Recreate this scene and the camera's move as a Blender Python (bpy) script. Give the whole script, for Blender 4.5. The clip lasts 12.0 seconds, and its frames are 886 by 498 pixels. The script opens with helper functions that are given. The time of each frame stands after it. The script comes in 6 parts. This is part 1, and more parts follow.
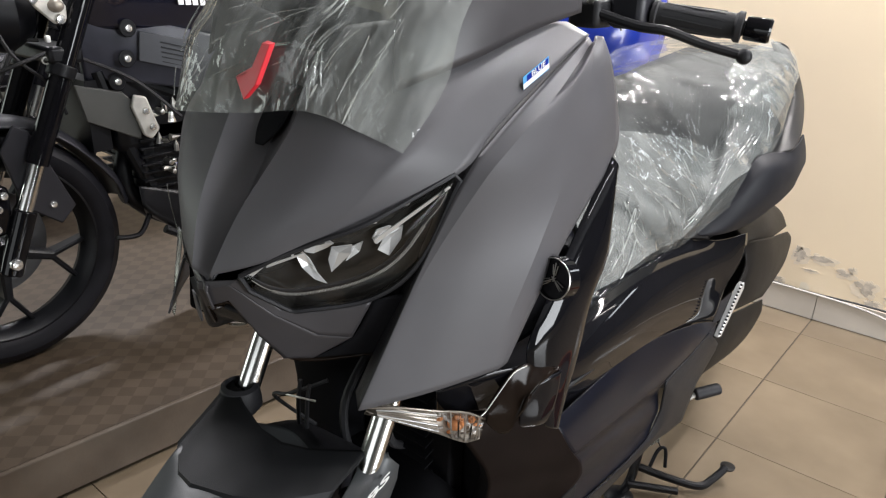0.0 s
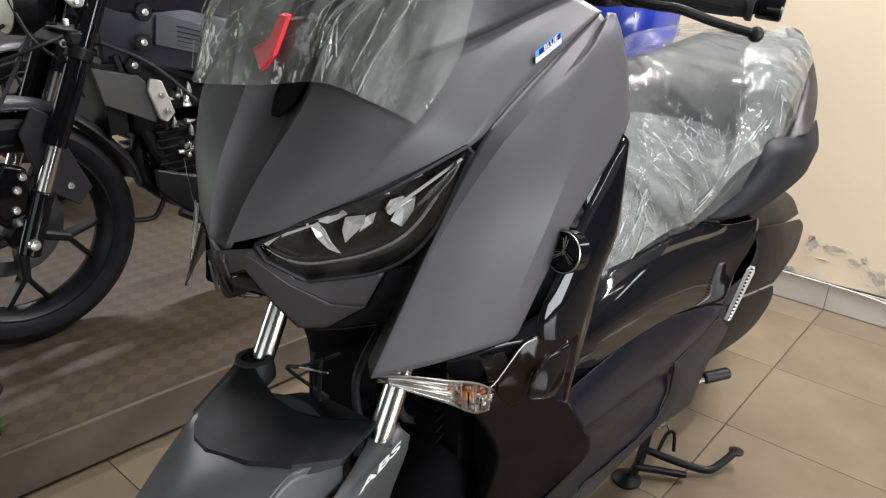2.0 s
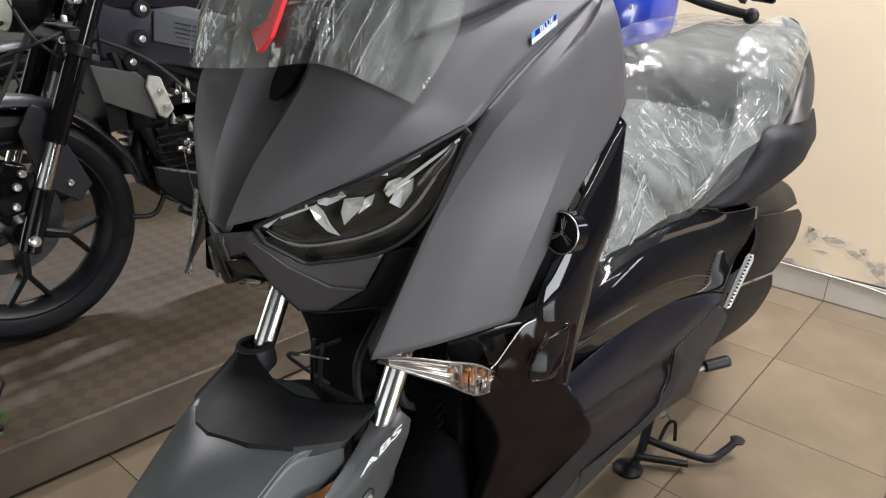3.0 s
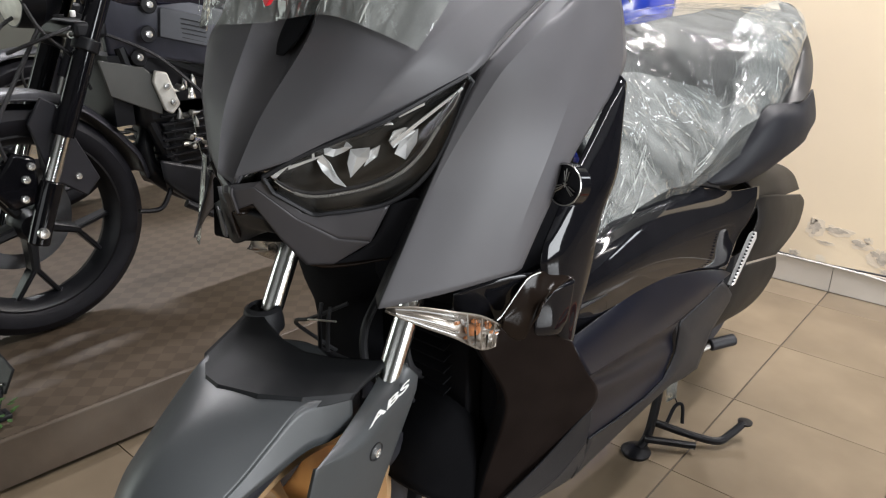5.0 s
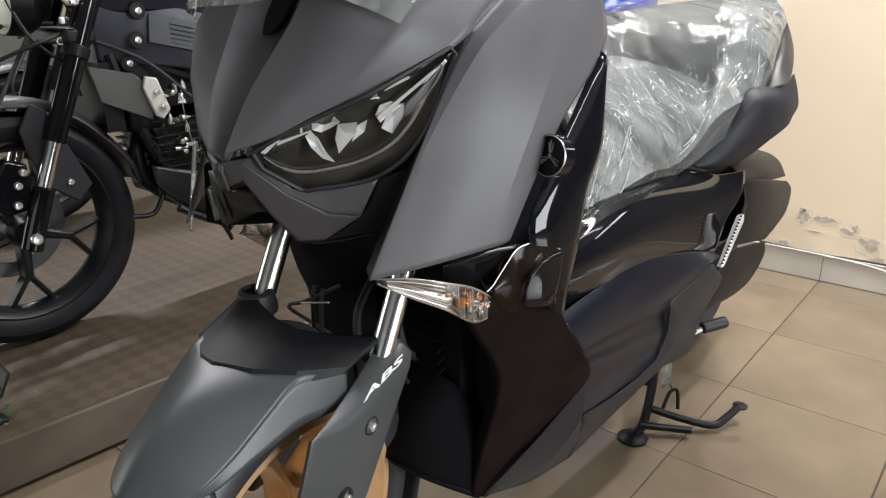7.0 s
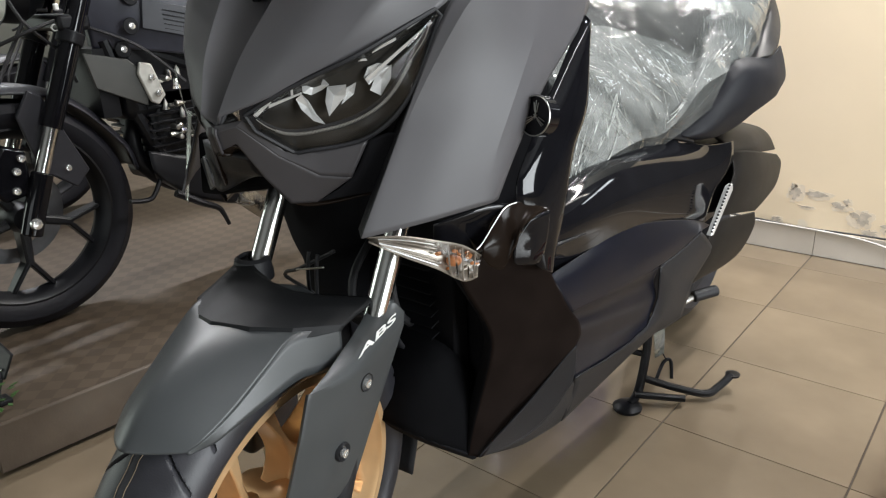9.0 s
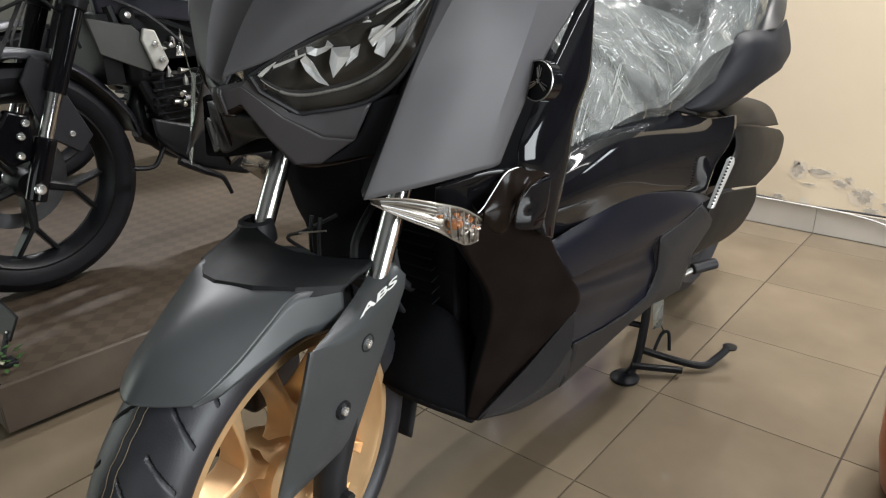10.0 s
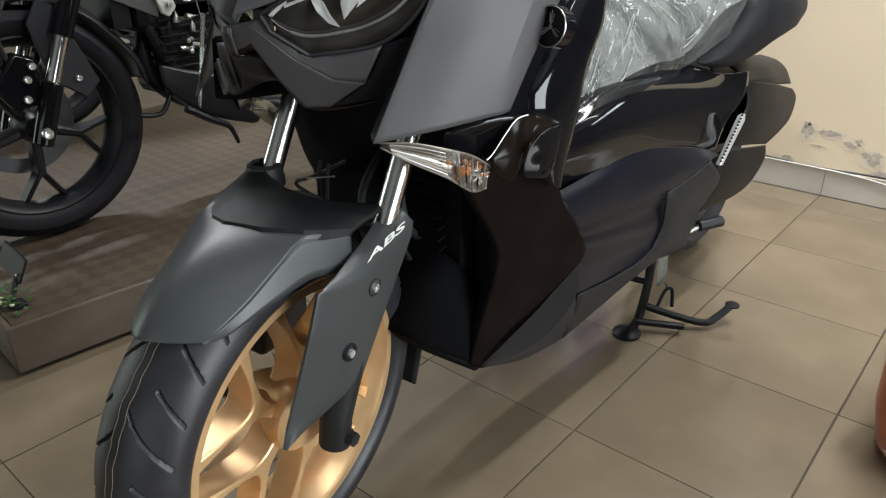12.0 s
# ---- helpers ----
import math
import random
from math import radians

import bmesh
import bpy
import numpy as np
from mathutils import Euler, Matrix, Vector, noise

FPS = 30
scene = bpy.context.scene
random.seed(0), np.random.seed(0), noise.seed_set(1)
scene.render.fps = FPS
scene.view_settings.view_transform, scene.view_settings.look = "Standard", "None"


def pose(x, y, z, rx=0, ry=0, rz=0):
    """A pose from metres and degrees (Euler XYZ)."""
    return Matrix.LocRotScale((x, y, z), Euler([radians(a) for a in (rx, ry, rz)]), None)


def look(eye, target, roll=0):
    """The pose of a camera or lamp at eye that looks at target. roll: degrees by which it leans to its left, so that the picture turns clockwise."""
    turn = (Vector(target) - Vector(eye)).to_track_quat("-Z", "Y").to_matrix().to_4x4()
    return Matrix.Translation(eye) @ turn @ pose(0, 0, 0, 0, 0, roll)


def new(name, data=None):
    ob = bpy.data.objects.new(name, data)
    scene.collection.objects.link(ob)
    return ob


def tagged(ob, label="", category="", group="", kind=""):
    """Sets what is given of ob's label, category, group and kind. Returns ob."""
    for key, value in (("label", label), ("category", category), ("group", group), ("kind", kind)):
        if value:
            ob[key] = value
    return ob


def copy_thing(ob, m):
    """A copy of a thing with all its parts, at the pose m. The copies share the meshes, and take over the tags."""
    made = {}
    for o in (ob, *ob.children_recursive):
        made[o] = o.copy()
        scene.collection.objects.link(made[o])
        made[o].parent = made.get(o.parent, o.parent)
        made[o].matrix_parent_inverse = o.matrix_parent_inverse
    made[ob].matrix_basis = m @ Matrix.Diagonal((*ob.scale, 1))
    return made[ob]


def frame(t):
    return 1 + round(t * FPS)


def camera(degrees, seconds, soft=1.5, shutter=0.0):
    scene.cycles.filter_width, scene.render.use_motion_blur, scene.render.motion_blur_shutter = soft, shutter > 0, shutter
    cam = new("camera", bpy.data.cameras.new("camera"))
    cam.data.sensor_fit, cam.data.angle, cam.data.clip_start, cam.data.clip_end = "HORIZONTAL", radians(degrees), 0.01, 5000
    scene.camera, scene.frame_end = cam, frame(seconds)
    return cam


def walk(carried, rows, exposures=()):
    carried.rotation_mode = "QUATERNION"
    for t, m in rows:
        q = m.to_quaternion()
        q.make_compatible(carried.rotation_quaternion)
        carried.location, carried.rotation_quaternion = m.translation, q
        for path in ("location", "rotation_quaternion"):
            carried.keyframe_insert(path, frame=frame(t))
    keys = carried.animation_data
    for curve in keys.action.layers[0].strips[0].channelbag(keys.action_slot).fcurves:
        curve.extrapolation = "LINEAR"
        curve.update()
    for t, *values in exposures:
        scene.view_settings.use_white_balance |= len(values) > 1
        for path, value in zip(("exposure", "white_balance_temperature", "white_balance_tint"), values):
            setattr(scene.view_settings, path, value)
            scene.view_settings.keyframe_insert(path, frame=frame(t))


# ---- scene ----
cam = camera(63.2, 12.0, 1.2)
PATH = [
    (0, (0.443, -0.946, 1.187), (-0.729, 0.491, 0.438), 1.9),
    (0.5, (0.445, -0.95, 1.184), (-0.735, 0.479, 0.432), 2.2),
    (1, (0.448, -0.955, 1.182), (-0.737, 0.468, 0.426), 2.3),
    (1.5, (0.45, -0.958, 1.178), (-0.737, 0.459, 0.416), 2.3),
    (2, (0.457, -0.963, 1.168), (-0.734, 0.45, 0.402), 2.0),
    (2.5, (0.461, -0.967, 1.159), (-0.729, 0.445, 0.392), 1.7),
    (3, (0.467, -0.971, 1.147), (-0.726, 0.443, 0.386), 1.4),
    (3.2, (0.469, -0.971, 1.144), (-0.727, 0.441, 0.385), 1.2),
    (5, (0.494, -1.003, 1.076), (-0.72, 0.417, 0.363), 0.5),
    (5.5, (0.5, -1.009, 1.064), (-0.716, 0.416, 0.363), 0.2),
    (6, (0.506, -1.014, 1.053), (-0.71, 0.416, 0.362), -0.1),
    (6.5, (0.512, -1.019, 1.043), (-0.702, 0.416, 0.358), -0.5),
    (7, (0.519, -1.022, 1.032), (-0.693, 0.418, 0.356), -1.0),
    (9, (0.552, -1.045, 0.997), (-0.655, 0.392, 0.307), -2.1),
    (9.5, (0.558, -1.052, 0.992), (-0.644, 0.377, 0.276), -1.8),
    (10, (0.563, -1.058, 0.983), (-0.635, 0.358, 0.235), -1.4),
    (10.5, (0.567, -1.061, 0.979), (-0.628, 0.342, 0.202), -1.2),
    (11, (0.569, -1.064, 0.976), (-0.621, 0.326, 0.168), -0.9),
    (11.5, (0.569, -1.067, 0.972), (-0.616, 0.315, 0.143), -0.7),
    (12, (0.567, -1.07, 0.969), (-0.612, 0.303, 0.118), -0.4),
]
walk(cam, [(t, look(eye, target, roll)) for t, eye, target, roll in PATH],
     exposures=[(t, stops, kelvin, tint) for t, stops, kelvin, tint in ((0, 0.4, 6390, 14), (3, 0.42, 6390, 14), (5, 0.52, 6390, 14), (7, 0.55, 6390, 13), (9, 0.49, 6380, 11), (9.5, 0.45, 6370, 11),
                (10, 0.37, 6370, 11), (11, 0.29, 6370, 11), (12, 0.29, 6290, 8))])

# ---- light ----
world = bpy.data.worlds.new("showroom_world")
world.use_nodes = True
world.node_tree.nodes["Background"].inputs[0].default_value = (0.75, 0.78, 0.8, 1)
world.node_tree.nodes["Background"].inputs[1].default_value = 0.1
scene.world = world


def area_lamp(name, eye, target, sx, sy, power, colour=(1, 0.95, 0.87)):
    data = bpy.data.lights.new(name, "AREA")
    data.shape, data.size, data.size_y, data.energy, data.color = "RECTANGLE", sx, sy, power, colour
    ob = new(name, data)
    ob.matrix_world = look(eye, target)
    return ob


# unseen ceiling tubes: number, places and powers chosen for the light they give
TUBES = ((-1.7, 0.7, 27), (-3.3, 0.5, 74), (0.85, 1.1, 48), (2.0, -0.1, 14))
TUBE_COLOUR = (0.985, 0.985, 0.99)
for tx, ty, power in TUBES:
    area_lamp("tube_light_source", (tx, ty, 3.22), (tx, ty, 0), 0.1, 1.2, power, TUBE_COLOUR)
# unseen area lamps, added to fill from the south, east and west
area_lamp("south_fill", (1.25, -6.95, 1.3), (0.6, 0, 0.9), 4.3, 2.3, 40, (0.94, 1.0, 0.98))
area_lamp("east_fill", (5.95, -0.1, 1.4), (0.0, -0.1, 0.8), 3.0, 2.1, 270, (0.95, 1.0, 1.0))
area_lamp("west_fill", (-5.95, -3.6, 1.4), (-0.5, -0.6, 0.8), 2.6, 2.1, 45, (0.9, 1.0, 0.9))

# ---- materials ----
def material(name, colour, rough=0.5, metal=0.0, spread=0.12, scale=18.0, bump=0.0, fine=400.0, coat=0.0, rough_spread=0.1,
             spec=0.5, dust=0.0, dust_colour=(0.35, 0.33, 0.3)):
    """A surface with blotches at one scale, grain at another, and a little dust."""
    m = bpy.data.materials.new(name)
    m.use_nodes = True
    nt = m.node_tree
    b = nt.nodes["Principled BSDF"]
    co = nt.nodes.new("ShaderNodeTexCoord")
    big, small = nt.nodes.new("ShaderNodeTexNoise"), nt.nodes.new("ShaderNodeTexNoise")
    big.inputs["Scale"].default_value, big.inputs["Detail"].default_value = scale, 5
    small.inputs["Scale"].default_value, small.inputs["Detail"].default_value = fine, 2
    for n in (big, small):
        nt.links.new(co.outputs["Object"], n.inputs["Vector"])
    ramp = nt.nodes.new("ShaderNodeValToRGB")
    lo = [max(0.0, c * (1 - spread)) for c in colour]
    hi = [min(1.0, c * (1 + spread)) for c in colour]
    ramp.color_ramp.elements[0].position, ramp.color_ramp.elements[1].position = 0.3, 0.7
    ramp.color_ramp.elements[0].color, ramp.color_ramp.elements[1].color = (*lo, 1), (*hi, 1)
    nt.links.new(big.outputs["Fac"], ramp.inputs["Fac"])
    colour_out = ramp.outputs["Color"]
    if dust:
        d = nt.nodes.new("ShaderNodeTexNoise")
        d.inputs["Scale"].default_value, d.inputs["Detail"].default_value = scale * 0.6, 8
        nt.links.new(co.outputs["Object"], d.inputs["Vector"])
        r2 = nt.nodes.new("ShaderNodeMapRange")
        r2.inputs["From Min"].default_value, r2.inputs["From Max"].default_value = 0.5, 0.8
        r2.inputs["To Max"].default_value = dust
        nt.links.new(d.outputs["Fac"], r2.inputs["Value"])
        mix = nt.nodes.new("ShaderNodeMix")
        mix.data_type = "RGBA"
        nt.links.new(r2.outputs["Result"], mix.inputs["Factor"])
        nt.links.new(colour_out, mix.inputs["A"])
        mix.inputs["B"].default_value = (*dust_colour, 1)
        colour_out = mix.outputs["Result"]
    nt.links.new(colour_out, b.inputs["Base Color"])
    rr = nt.nodes.new("ShaderNodeMapRange")
    rr.inputs["To Min"].default_value = max(0.02, rough * (1 - rough_spread))
    rr.inputs["To Max"].default_value = min(1.0, rough * (1 + rough_spread))
    nt.links.new(big.outputs["Fac"], rr.inputs["Value"])
    nt.links.new(rr.outputs["Result"], b.inputs["Roughness"])
    b.inputs["Metallic"].default_value = metal
    b.inputs["Coat Weight"].default_value = coat
    b.inputs["Coat Roughness"].default_value = 0.04
    b.inputs["Specular IOR Level"].default_value = spec
    if bump:
        bp = nt.nodes.new("ShaderNodeBump")
        bp.inputs["Strength"].default_value, bp.inputs["Distance"].default_value = bump, 0.002
        nt.links.new(small.outputs["Fac"], bp.inputs["Height"])
        nt.links.new(bp.outputs["Normal"], b.inputs["Normal"])
    return m


def film_material(name, veil=0.22, tint=(0.93, 0.95, 0.94), milk=0.75, scale=5.0, along=(0, 0, 1), ior=1.35):
    """Thin creased plastic film: mostly see-through, a patchy milky veil, sharp straight creases and a bright gloss."""
    m = bpy.data.materials.new(name)
    m.use_nodes = True
    nt = m.node_tree
    nt.nodes.clear()
    out = nt.nodes.new("ShaderNodeOutputMaterial")
    clear, cloudy, gloss = (nt.nodes.new("ShaderNodeBsdf" + k) for k in ("Transparent", "Diffuse", "Glossy"))
    clear.inputs[0].default_value = (*tint, 1)
    cloudy.inputs[0].default_value = (milk * 0.97, milk, milk * 0.96, 1)
    gloss.inputs["Color"].default_value, gloss.inputs["Roughness"].default_value = (1, 1, 1, 1), 0.11
    co = nt.nodes.new("ShaderNodeTexCoord")
    turn = Vector(along).normalized().to_track_quat("Z", "Y").to_euler()
    height = None
    # creases: folded noise, drawn out along one direction, at three sizes
    for s, pull, weight, twist in ((scale * 1.3, 0.13, 1.0, 0.0), (scale * 3.2, 0.1, 0.4, 0.3), (scale * 5, 0.4, 0.16, -0.7)):
        mp = nt.nodes.new("ShaderNodeMapping")
        mp.vector_type = "TEXTURE"
        mp.inputs["Rotation"].default_value = (turn.x + twist, turn.y, turn.z)
        mp.inputs["Scale"].default_value = (1, 1, 1 / pull)
        nt.links.new(co.outputs["Object"], mp.inputs[0])
        n = nt.nodes.new("ShaderNodeTexNoise")
        n.inputs["Scale"].default_value, n.inputs["Detail"].default_value, n.inputs["Distortion"].default_value = s, 2, 0.5
        nt.links.new(mp.outputs[0], n.inputs["Vector"])
        steps = []
        for op, value in (("SUBTRACT", 0.5), ("ABSOLUTE", None), ("MULTIPLY", -weight)):
            q = nt.nodes.new("ShaderNodeMath")
            q.operation = op
            nt.links.new(steps[-1].outputs[0] if steps else n.outputs["Fac"], q.inputs[0])
            if value is not None:
                q.inputs[1].default_value = value
            steps.append(q)
        if height is None:
            height = steps[-1]
        else:
            add = nt.nodes.new("ShaderNodeMath")
            nt.links.new(height.outputs[0], add.inputs[0])
            nt.links.new(steps[-1].outputs[0], add.inputs[1])
            height = add
    bp = nt.nodes.new("ShaderNodeBump")
    bp.inputs["Strength"].default_value, bp.inputs["Distance"].default_value = 0.5, 0.04
    nt.links.new(height.outputs[0], bp.inputs["Height"])
    for s in (cloudy, gloss):
        nt.links.new(bp.outputs["Normal"], s.inputs["Normal"])
    n2 = nt.nodes.new("ShaderNodeTexNoise")
    n2.inputs["Scale"].default_value, n2.inputs["Detail"].default_value, n2.inputs["Distortion"].default_value = scale * 2, 6, 1.0
    streak = nt.nodes.new("ShaderNodeMapping")
    streak.vector_type = "TEXTURE"
    streak.inputs["Rotation"].default_value, streak.inputs["Scale"].default_value = turn, (1, 1, 3.5)
    nt.links.new(co.outputs["Object"], streak.inputs[0])
    nt.links.new(streak.outputs[0], n2.inputs["Vector"])
    rng = nt.nodes.new("ShaderNodeMapRange")
    rng.inputs["From Min"].default_value, rng.inputs["From Max"].default_value = 0.35, 0.68
    rng.inputs["To Min"].default_value, rng.inputs["To Max"].default_value = veil * 0.35, veil * 1.9
    nt.links.new(n2.outputs["Fac"], rng.inputs["Value"])
    m1, m2 = nt.nodes.new("ShaderNodeMixShader"), nt.nodes.new("ShaderNodeMixShader")
    nt.links.new(rng.outputs["Result"], m1.inputs[0])
    nt.links.new(clear.outputs[0], m1.inputs[1])
    nt.links.new(cloudy.outputs[0], m1.inputs[2])
    fr = nt.nodes.new("ShaderNodeFresnel")
    fr.inputs["IOR"].default_value = ior
    nt.links.new(bp.outputs["Normal"], fr.inputs["Normal"])
    nt.links.new(fr.outputs[0], m2.inputs[0])
    nt.links.new(m1.outputs[0], m2.inputs[1])
    nt.links.new(gloss.outputs[0], m2.inputs[2])
    nt.links.new(m2.outputs[0], out.inputs[0])
    return m


def glass_material(name, tint=(0.95, 0.95, 0.95), rough=0.02, ior=1.25):
    """A clear moulded lens: see-through, with a gloss on it."""
    m = bpy.data.materials.new(name)
    m.use_nodes = True
    nt = m.node_tree
    nt.nodes.clear()
    out = nt.nodes.new("ShaderNodeOutputMaterial")
    clear, gloss, mix, fr = (nt.nodes.new(k) for k in ("ShaderNodeBsdfTransparent", "ShaderNodeBsdfGlossy", "ShaderNodeMixShader", "ShaderNodeFresnel"))
    clear.inputs[0].default_value = (*tint, 1)
    gloss.inputs["Roughness"].default_value = rough
    fr.inputs["IOR"].default_value = 1.5
    nt.links.new(fr.outputs[0], mix.inputs[0])
    nt.links.new(clear.outputs[0], mix.inputs[1])
    nt.links.new(gloss.outputs[0], mix.inputs[2])
    nt.links.new(mix.outputs[0], out.inputs[0])
    return m


def glow_material(name, colour, strength):
    m = bpy.data.materials.new(name)
    m.use_nodes = True
    b = m.node_tree.nodes["Principled BSDF"]
    b.inputs["Emission Color"].default_value, b.inputs["Emission Strength"].default_value = (*colour, 1), strength
    return m


GREY = material("matte_grey_paint", (0.088, 0.0855, 0.091), 0.44, spread=0.07, scale=9, bump=0.08, fine=1500, spec=0.35)
GREY_COOL = material("matte_cool_grey_paint", (0.046, 0.05, 0.052), 0.4, spread=0.05, scale=9, bump=0.06, fine=1500)
DARK_GREY = material("matte_dark_grey_plastic", (0.02, 0.02, 0.025), 0.42, spread=0.12, bump=0.15, fine=900)
BLACK = material("black_plastic", (0.015, 0.015, 0.017), 0.5, spread=0.2, bump=0.2, fine=700, dust=0.03, spec=0.3)
# black with the brown of a warm reflection put into its base colour
SATIN = material("satin_brown_tinted_black", (0.0115, 0.008, 0.007), 0.36, spread=0.2, bump=0.03, spec=0.05)
GLOSS = material("gloss_black_paint", (0.006, 0.006, 0.0075), 0.05, spread=0.2, spec=0.3)
CHROME = material("chrome", (0.82, 0.82, 0.8), 0.2, 1.0, spread=0.04)
STEEL = material("dull_steel", (0.5, 0.49, 0.46), 0.35, 1.0, spread=0.15, bump=0.1)
GOLD = material("gold_anodised_alloy", (0.84, 0.55, 0.29), 0.33, 0.6, spread=0.07, bump=0.05)
RUBBER = material("tyre_rubber", (0.02, 0.02, 0.0245), 0.45, spread=0.25, scale=25, bump=0.1, fine=500, dust=0.12, dust_colour=(0.08, 0.08, 0.095))
# blacks for hollows and gaps: the shade there is put into their colour
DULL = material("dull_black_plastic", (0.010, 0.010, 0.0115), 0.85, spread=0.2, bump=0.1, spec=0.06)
SHADE_BLACK = material("shade_black_plastic", (0.005, 0.005, 0.0057), 0.9, spread=0.2, bump=0.1, spec=0.04)
GRIP = material("grip_rubber", (0.02, 0.02, 0.022), 0.6, bump=0.4, fine=900)
SEAT = material("black_seat_vinyl", (0.013, 0.013, 0.014), 0.5, bump=0.4, fine=600, spec=0.3)
FILM = film_material("seat_wrap_film", 0.18, (0.92, 0.94, 0.94), 0.7, 5.0, (0.15, 0.75, -0.6), 1.4)
TOP_FILM = film_material("thin_wrap_film", 0.12, (0.88, 0.9, 0.9), 0.45, 3.0, (0.6, 0.5, 0.1), 1.17)
# milkier film for the pleats, so that they read as glints
GLINT_FOLD = film_material("glint_fold_film", 0.42, (0.95, 0.95, 0.95), 0.8, 20.0, (0, 0, 1), 1.5)
BAG = film_material("clear_bag_film", 0.17, (0.88, 0.92, 0.87), 0.7, 9.0, (0.15, 0.3, 0.95), 1.55)
# paler bag film; on the pleats it stands in for glints
BAG_FOLD = film_material("bag_fold_film", 0.24, (0.93, 0.96, 0.93), 0.85, 14.0, (0.15, 0.3, 0.95), 1.6)
CHIN_GREY = material("matte_chin_grey", (0.044, 0.041, 0.044), 0.42, spread=0.06, bump=0.06, fine=1500)
SADDLE = material("matte_saddle_plastic", (0.009, 0.0095, 0.0105), 0.55, spread=0.12, bump=0.15, fine=900, spec=0.25)
# gloss black tinted brown, in place of the floor's reflection
BROWN_TINTED = material("gloss_brown_tinted_black", (0.012, 0.008, 0.006), 0.12, spread=0.2, spec=0.13)
LAMP_INSIDE = material("smoky_lamp_housing", (0.032, 0.03, 0.027), 0.25, spread=0.2, scale=30)
SILVER = material("silvered_reflector", (0.88, 0.88, 0.87), 0.26, 0.6, spread=0.04)
PANEL_NAVY = material("navy_black_textured_plastic", (0.006, 0.0066, 0.0115), 0.33, spread=0.12, bump=0.06, fine=900, spec=0.24)
GLASS = glass_material("clear_lens")
AMBER = material("amber_bulb", (0.62, 0.24, 0.09), 0.2, spread=0.15)
BLUE = material("deep_blue_paint", (0.01, 0.03, 0.28), 0.25, spread=0.1, coat=0.4)
WHITE = material("white_decal", (0.82, 0.82, 0.8), 0.4, spread=0.03)
SKYBLUE = material("sky_blue_decal", (0.08, 0.32, 0.62), 0.4, spread=0.05)
RED = material("red_tag", (0.78, 0.03, 0.045), 0.4, spread=0.1)
SMOKE = glass_material("smoked_screen", (0.32, 0.34, 0.36))
MOTO_GREY = material("olive_grey_plastic", (0.07, 0.07, 0.064), 0.45, spread=0.08)
MOTO_BLACK = material("navy_black_plastic", (0.036, 0.037, 0.05), 0.38, spread=0.2)
MOTO_PANEL = material("dark_navy_grey_panel", (0.05, 0.052, 0.06), 0.45, spread=0.1)
GLOSS_NAVY = material("navy_black_paint", (0.014, 0.014, 0.024), 0.15, coat=0.6)
MOTO_TYRE = material("dark_road_rubber", (0.0085, 0.0085, 0.0115), 0.5, spread=0.2, scale=25, bump=0.2, fine=500, spec=0.25)
MOULD = material("pale_mould_line", (0.14, 0.105, 0.07), 0.8)
MOTO_DEEP = material("deep_black_plastic", (0.0055, 0.0058, 0.0075), 0.4, spread=0.2, bump=0.1, fine=700, spec=0.3)
DISC = material("darkened_disc_steel", (0.12, 0.12, 0.125), 0.45, 0.8, spread=0.2, bump=0.1)
SILL_GREY = material("matte_sill_grey", (0.016, 0.016, 0.018), 0.45, spread=0.1, bump=0.12, fine=900, spec=0.22)
TAIL_DARK = material("matte_rail_black", (0.008, 0.008, 0.0095), 0.42, spread=0.1, bump=0.08, fine=1200, spec=0.35)
TAIL = material("matte_tail_grey", (0.0115, 0.012, 0.016), 0.58, spread=0.08, bump=0.06, fine=1500, spec=0.26)
# black covers: the brown of the reflected wall is put into the colour
BOX = material("worn_brown_tinted_cover", (0.0105, 0.0088, 0.0075), 0.5, spread=0.2, bump=0.1, dust=0.02, spec=0.2)
SIGNAL_TRAY = material("smoky_silver_tray", (0.3, 0.265, 0.225), 0.25, 0.4, spread=0.2, scale=40)
BOLT_METAL = material("bright_bolt_metal", (0.9, 0.9, 0.88), 0.25, 0.85, spread=0.1, scale=60)
CAST = material("cast_aluminium", (0.6, 0.58, 0.53), 0.42, 0.3, spread=0.15, scale=40, bump=0.2)
GUIDE = material("ribbed_clear_plastic", (0.26, 0.25, 0.23), 0.25, spread=0.1)

# ---- making meshes ----
def lerp(a, b, t):
    return tuple(p + (q - p) * t for p, q in zip(a, b))


def spline(points, n):
    """n points along a smooth curve through the given ones."""
    p = [Vector(q) for q in points]
    out = []
    for i in range(n):
        s = i / (n - 1) * (len(p) - 1)
        k = min(int(s), len(p) - 2)
        t = s - k
        a, b, c, d = p[max(k - 1, 0)], p[k], p[k + 1], p[min(k + 2, len(p) - 1)]
        out.append(0.5 * (2 * b + (c - a) * t + (2 * a - 5 * b + 4 * c - d) * t * t + (3 * b - a - 3 * c + d) * t ** 3))
    return out


def straight(points, n):
    p = [Vector(q) for q in points]
    out = []
    for i in range(n):
        s = i / (n - 1) * (len(p) - 1)
        k = min(int(s), len(p) - 2)
        out.append(p[k].lerp(p[k + 1], s - k))
    return out


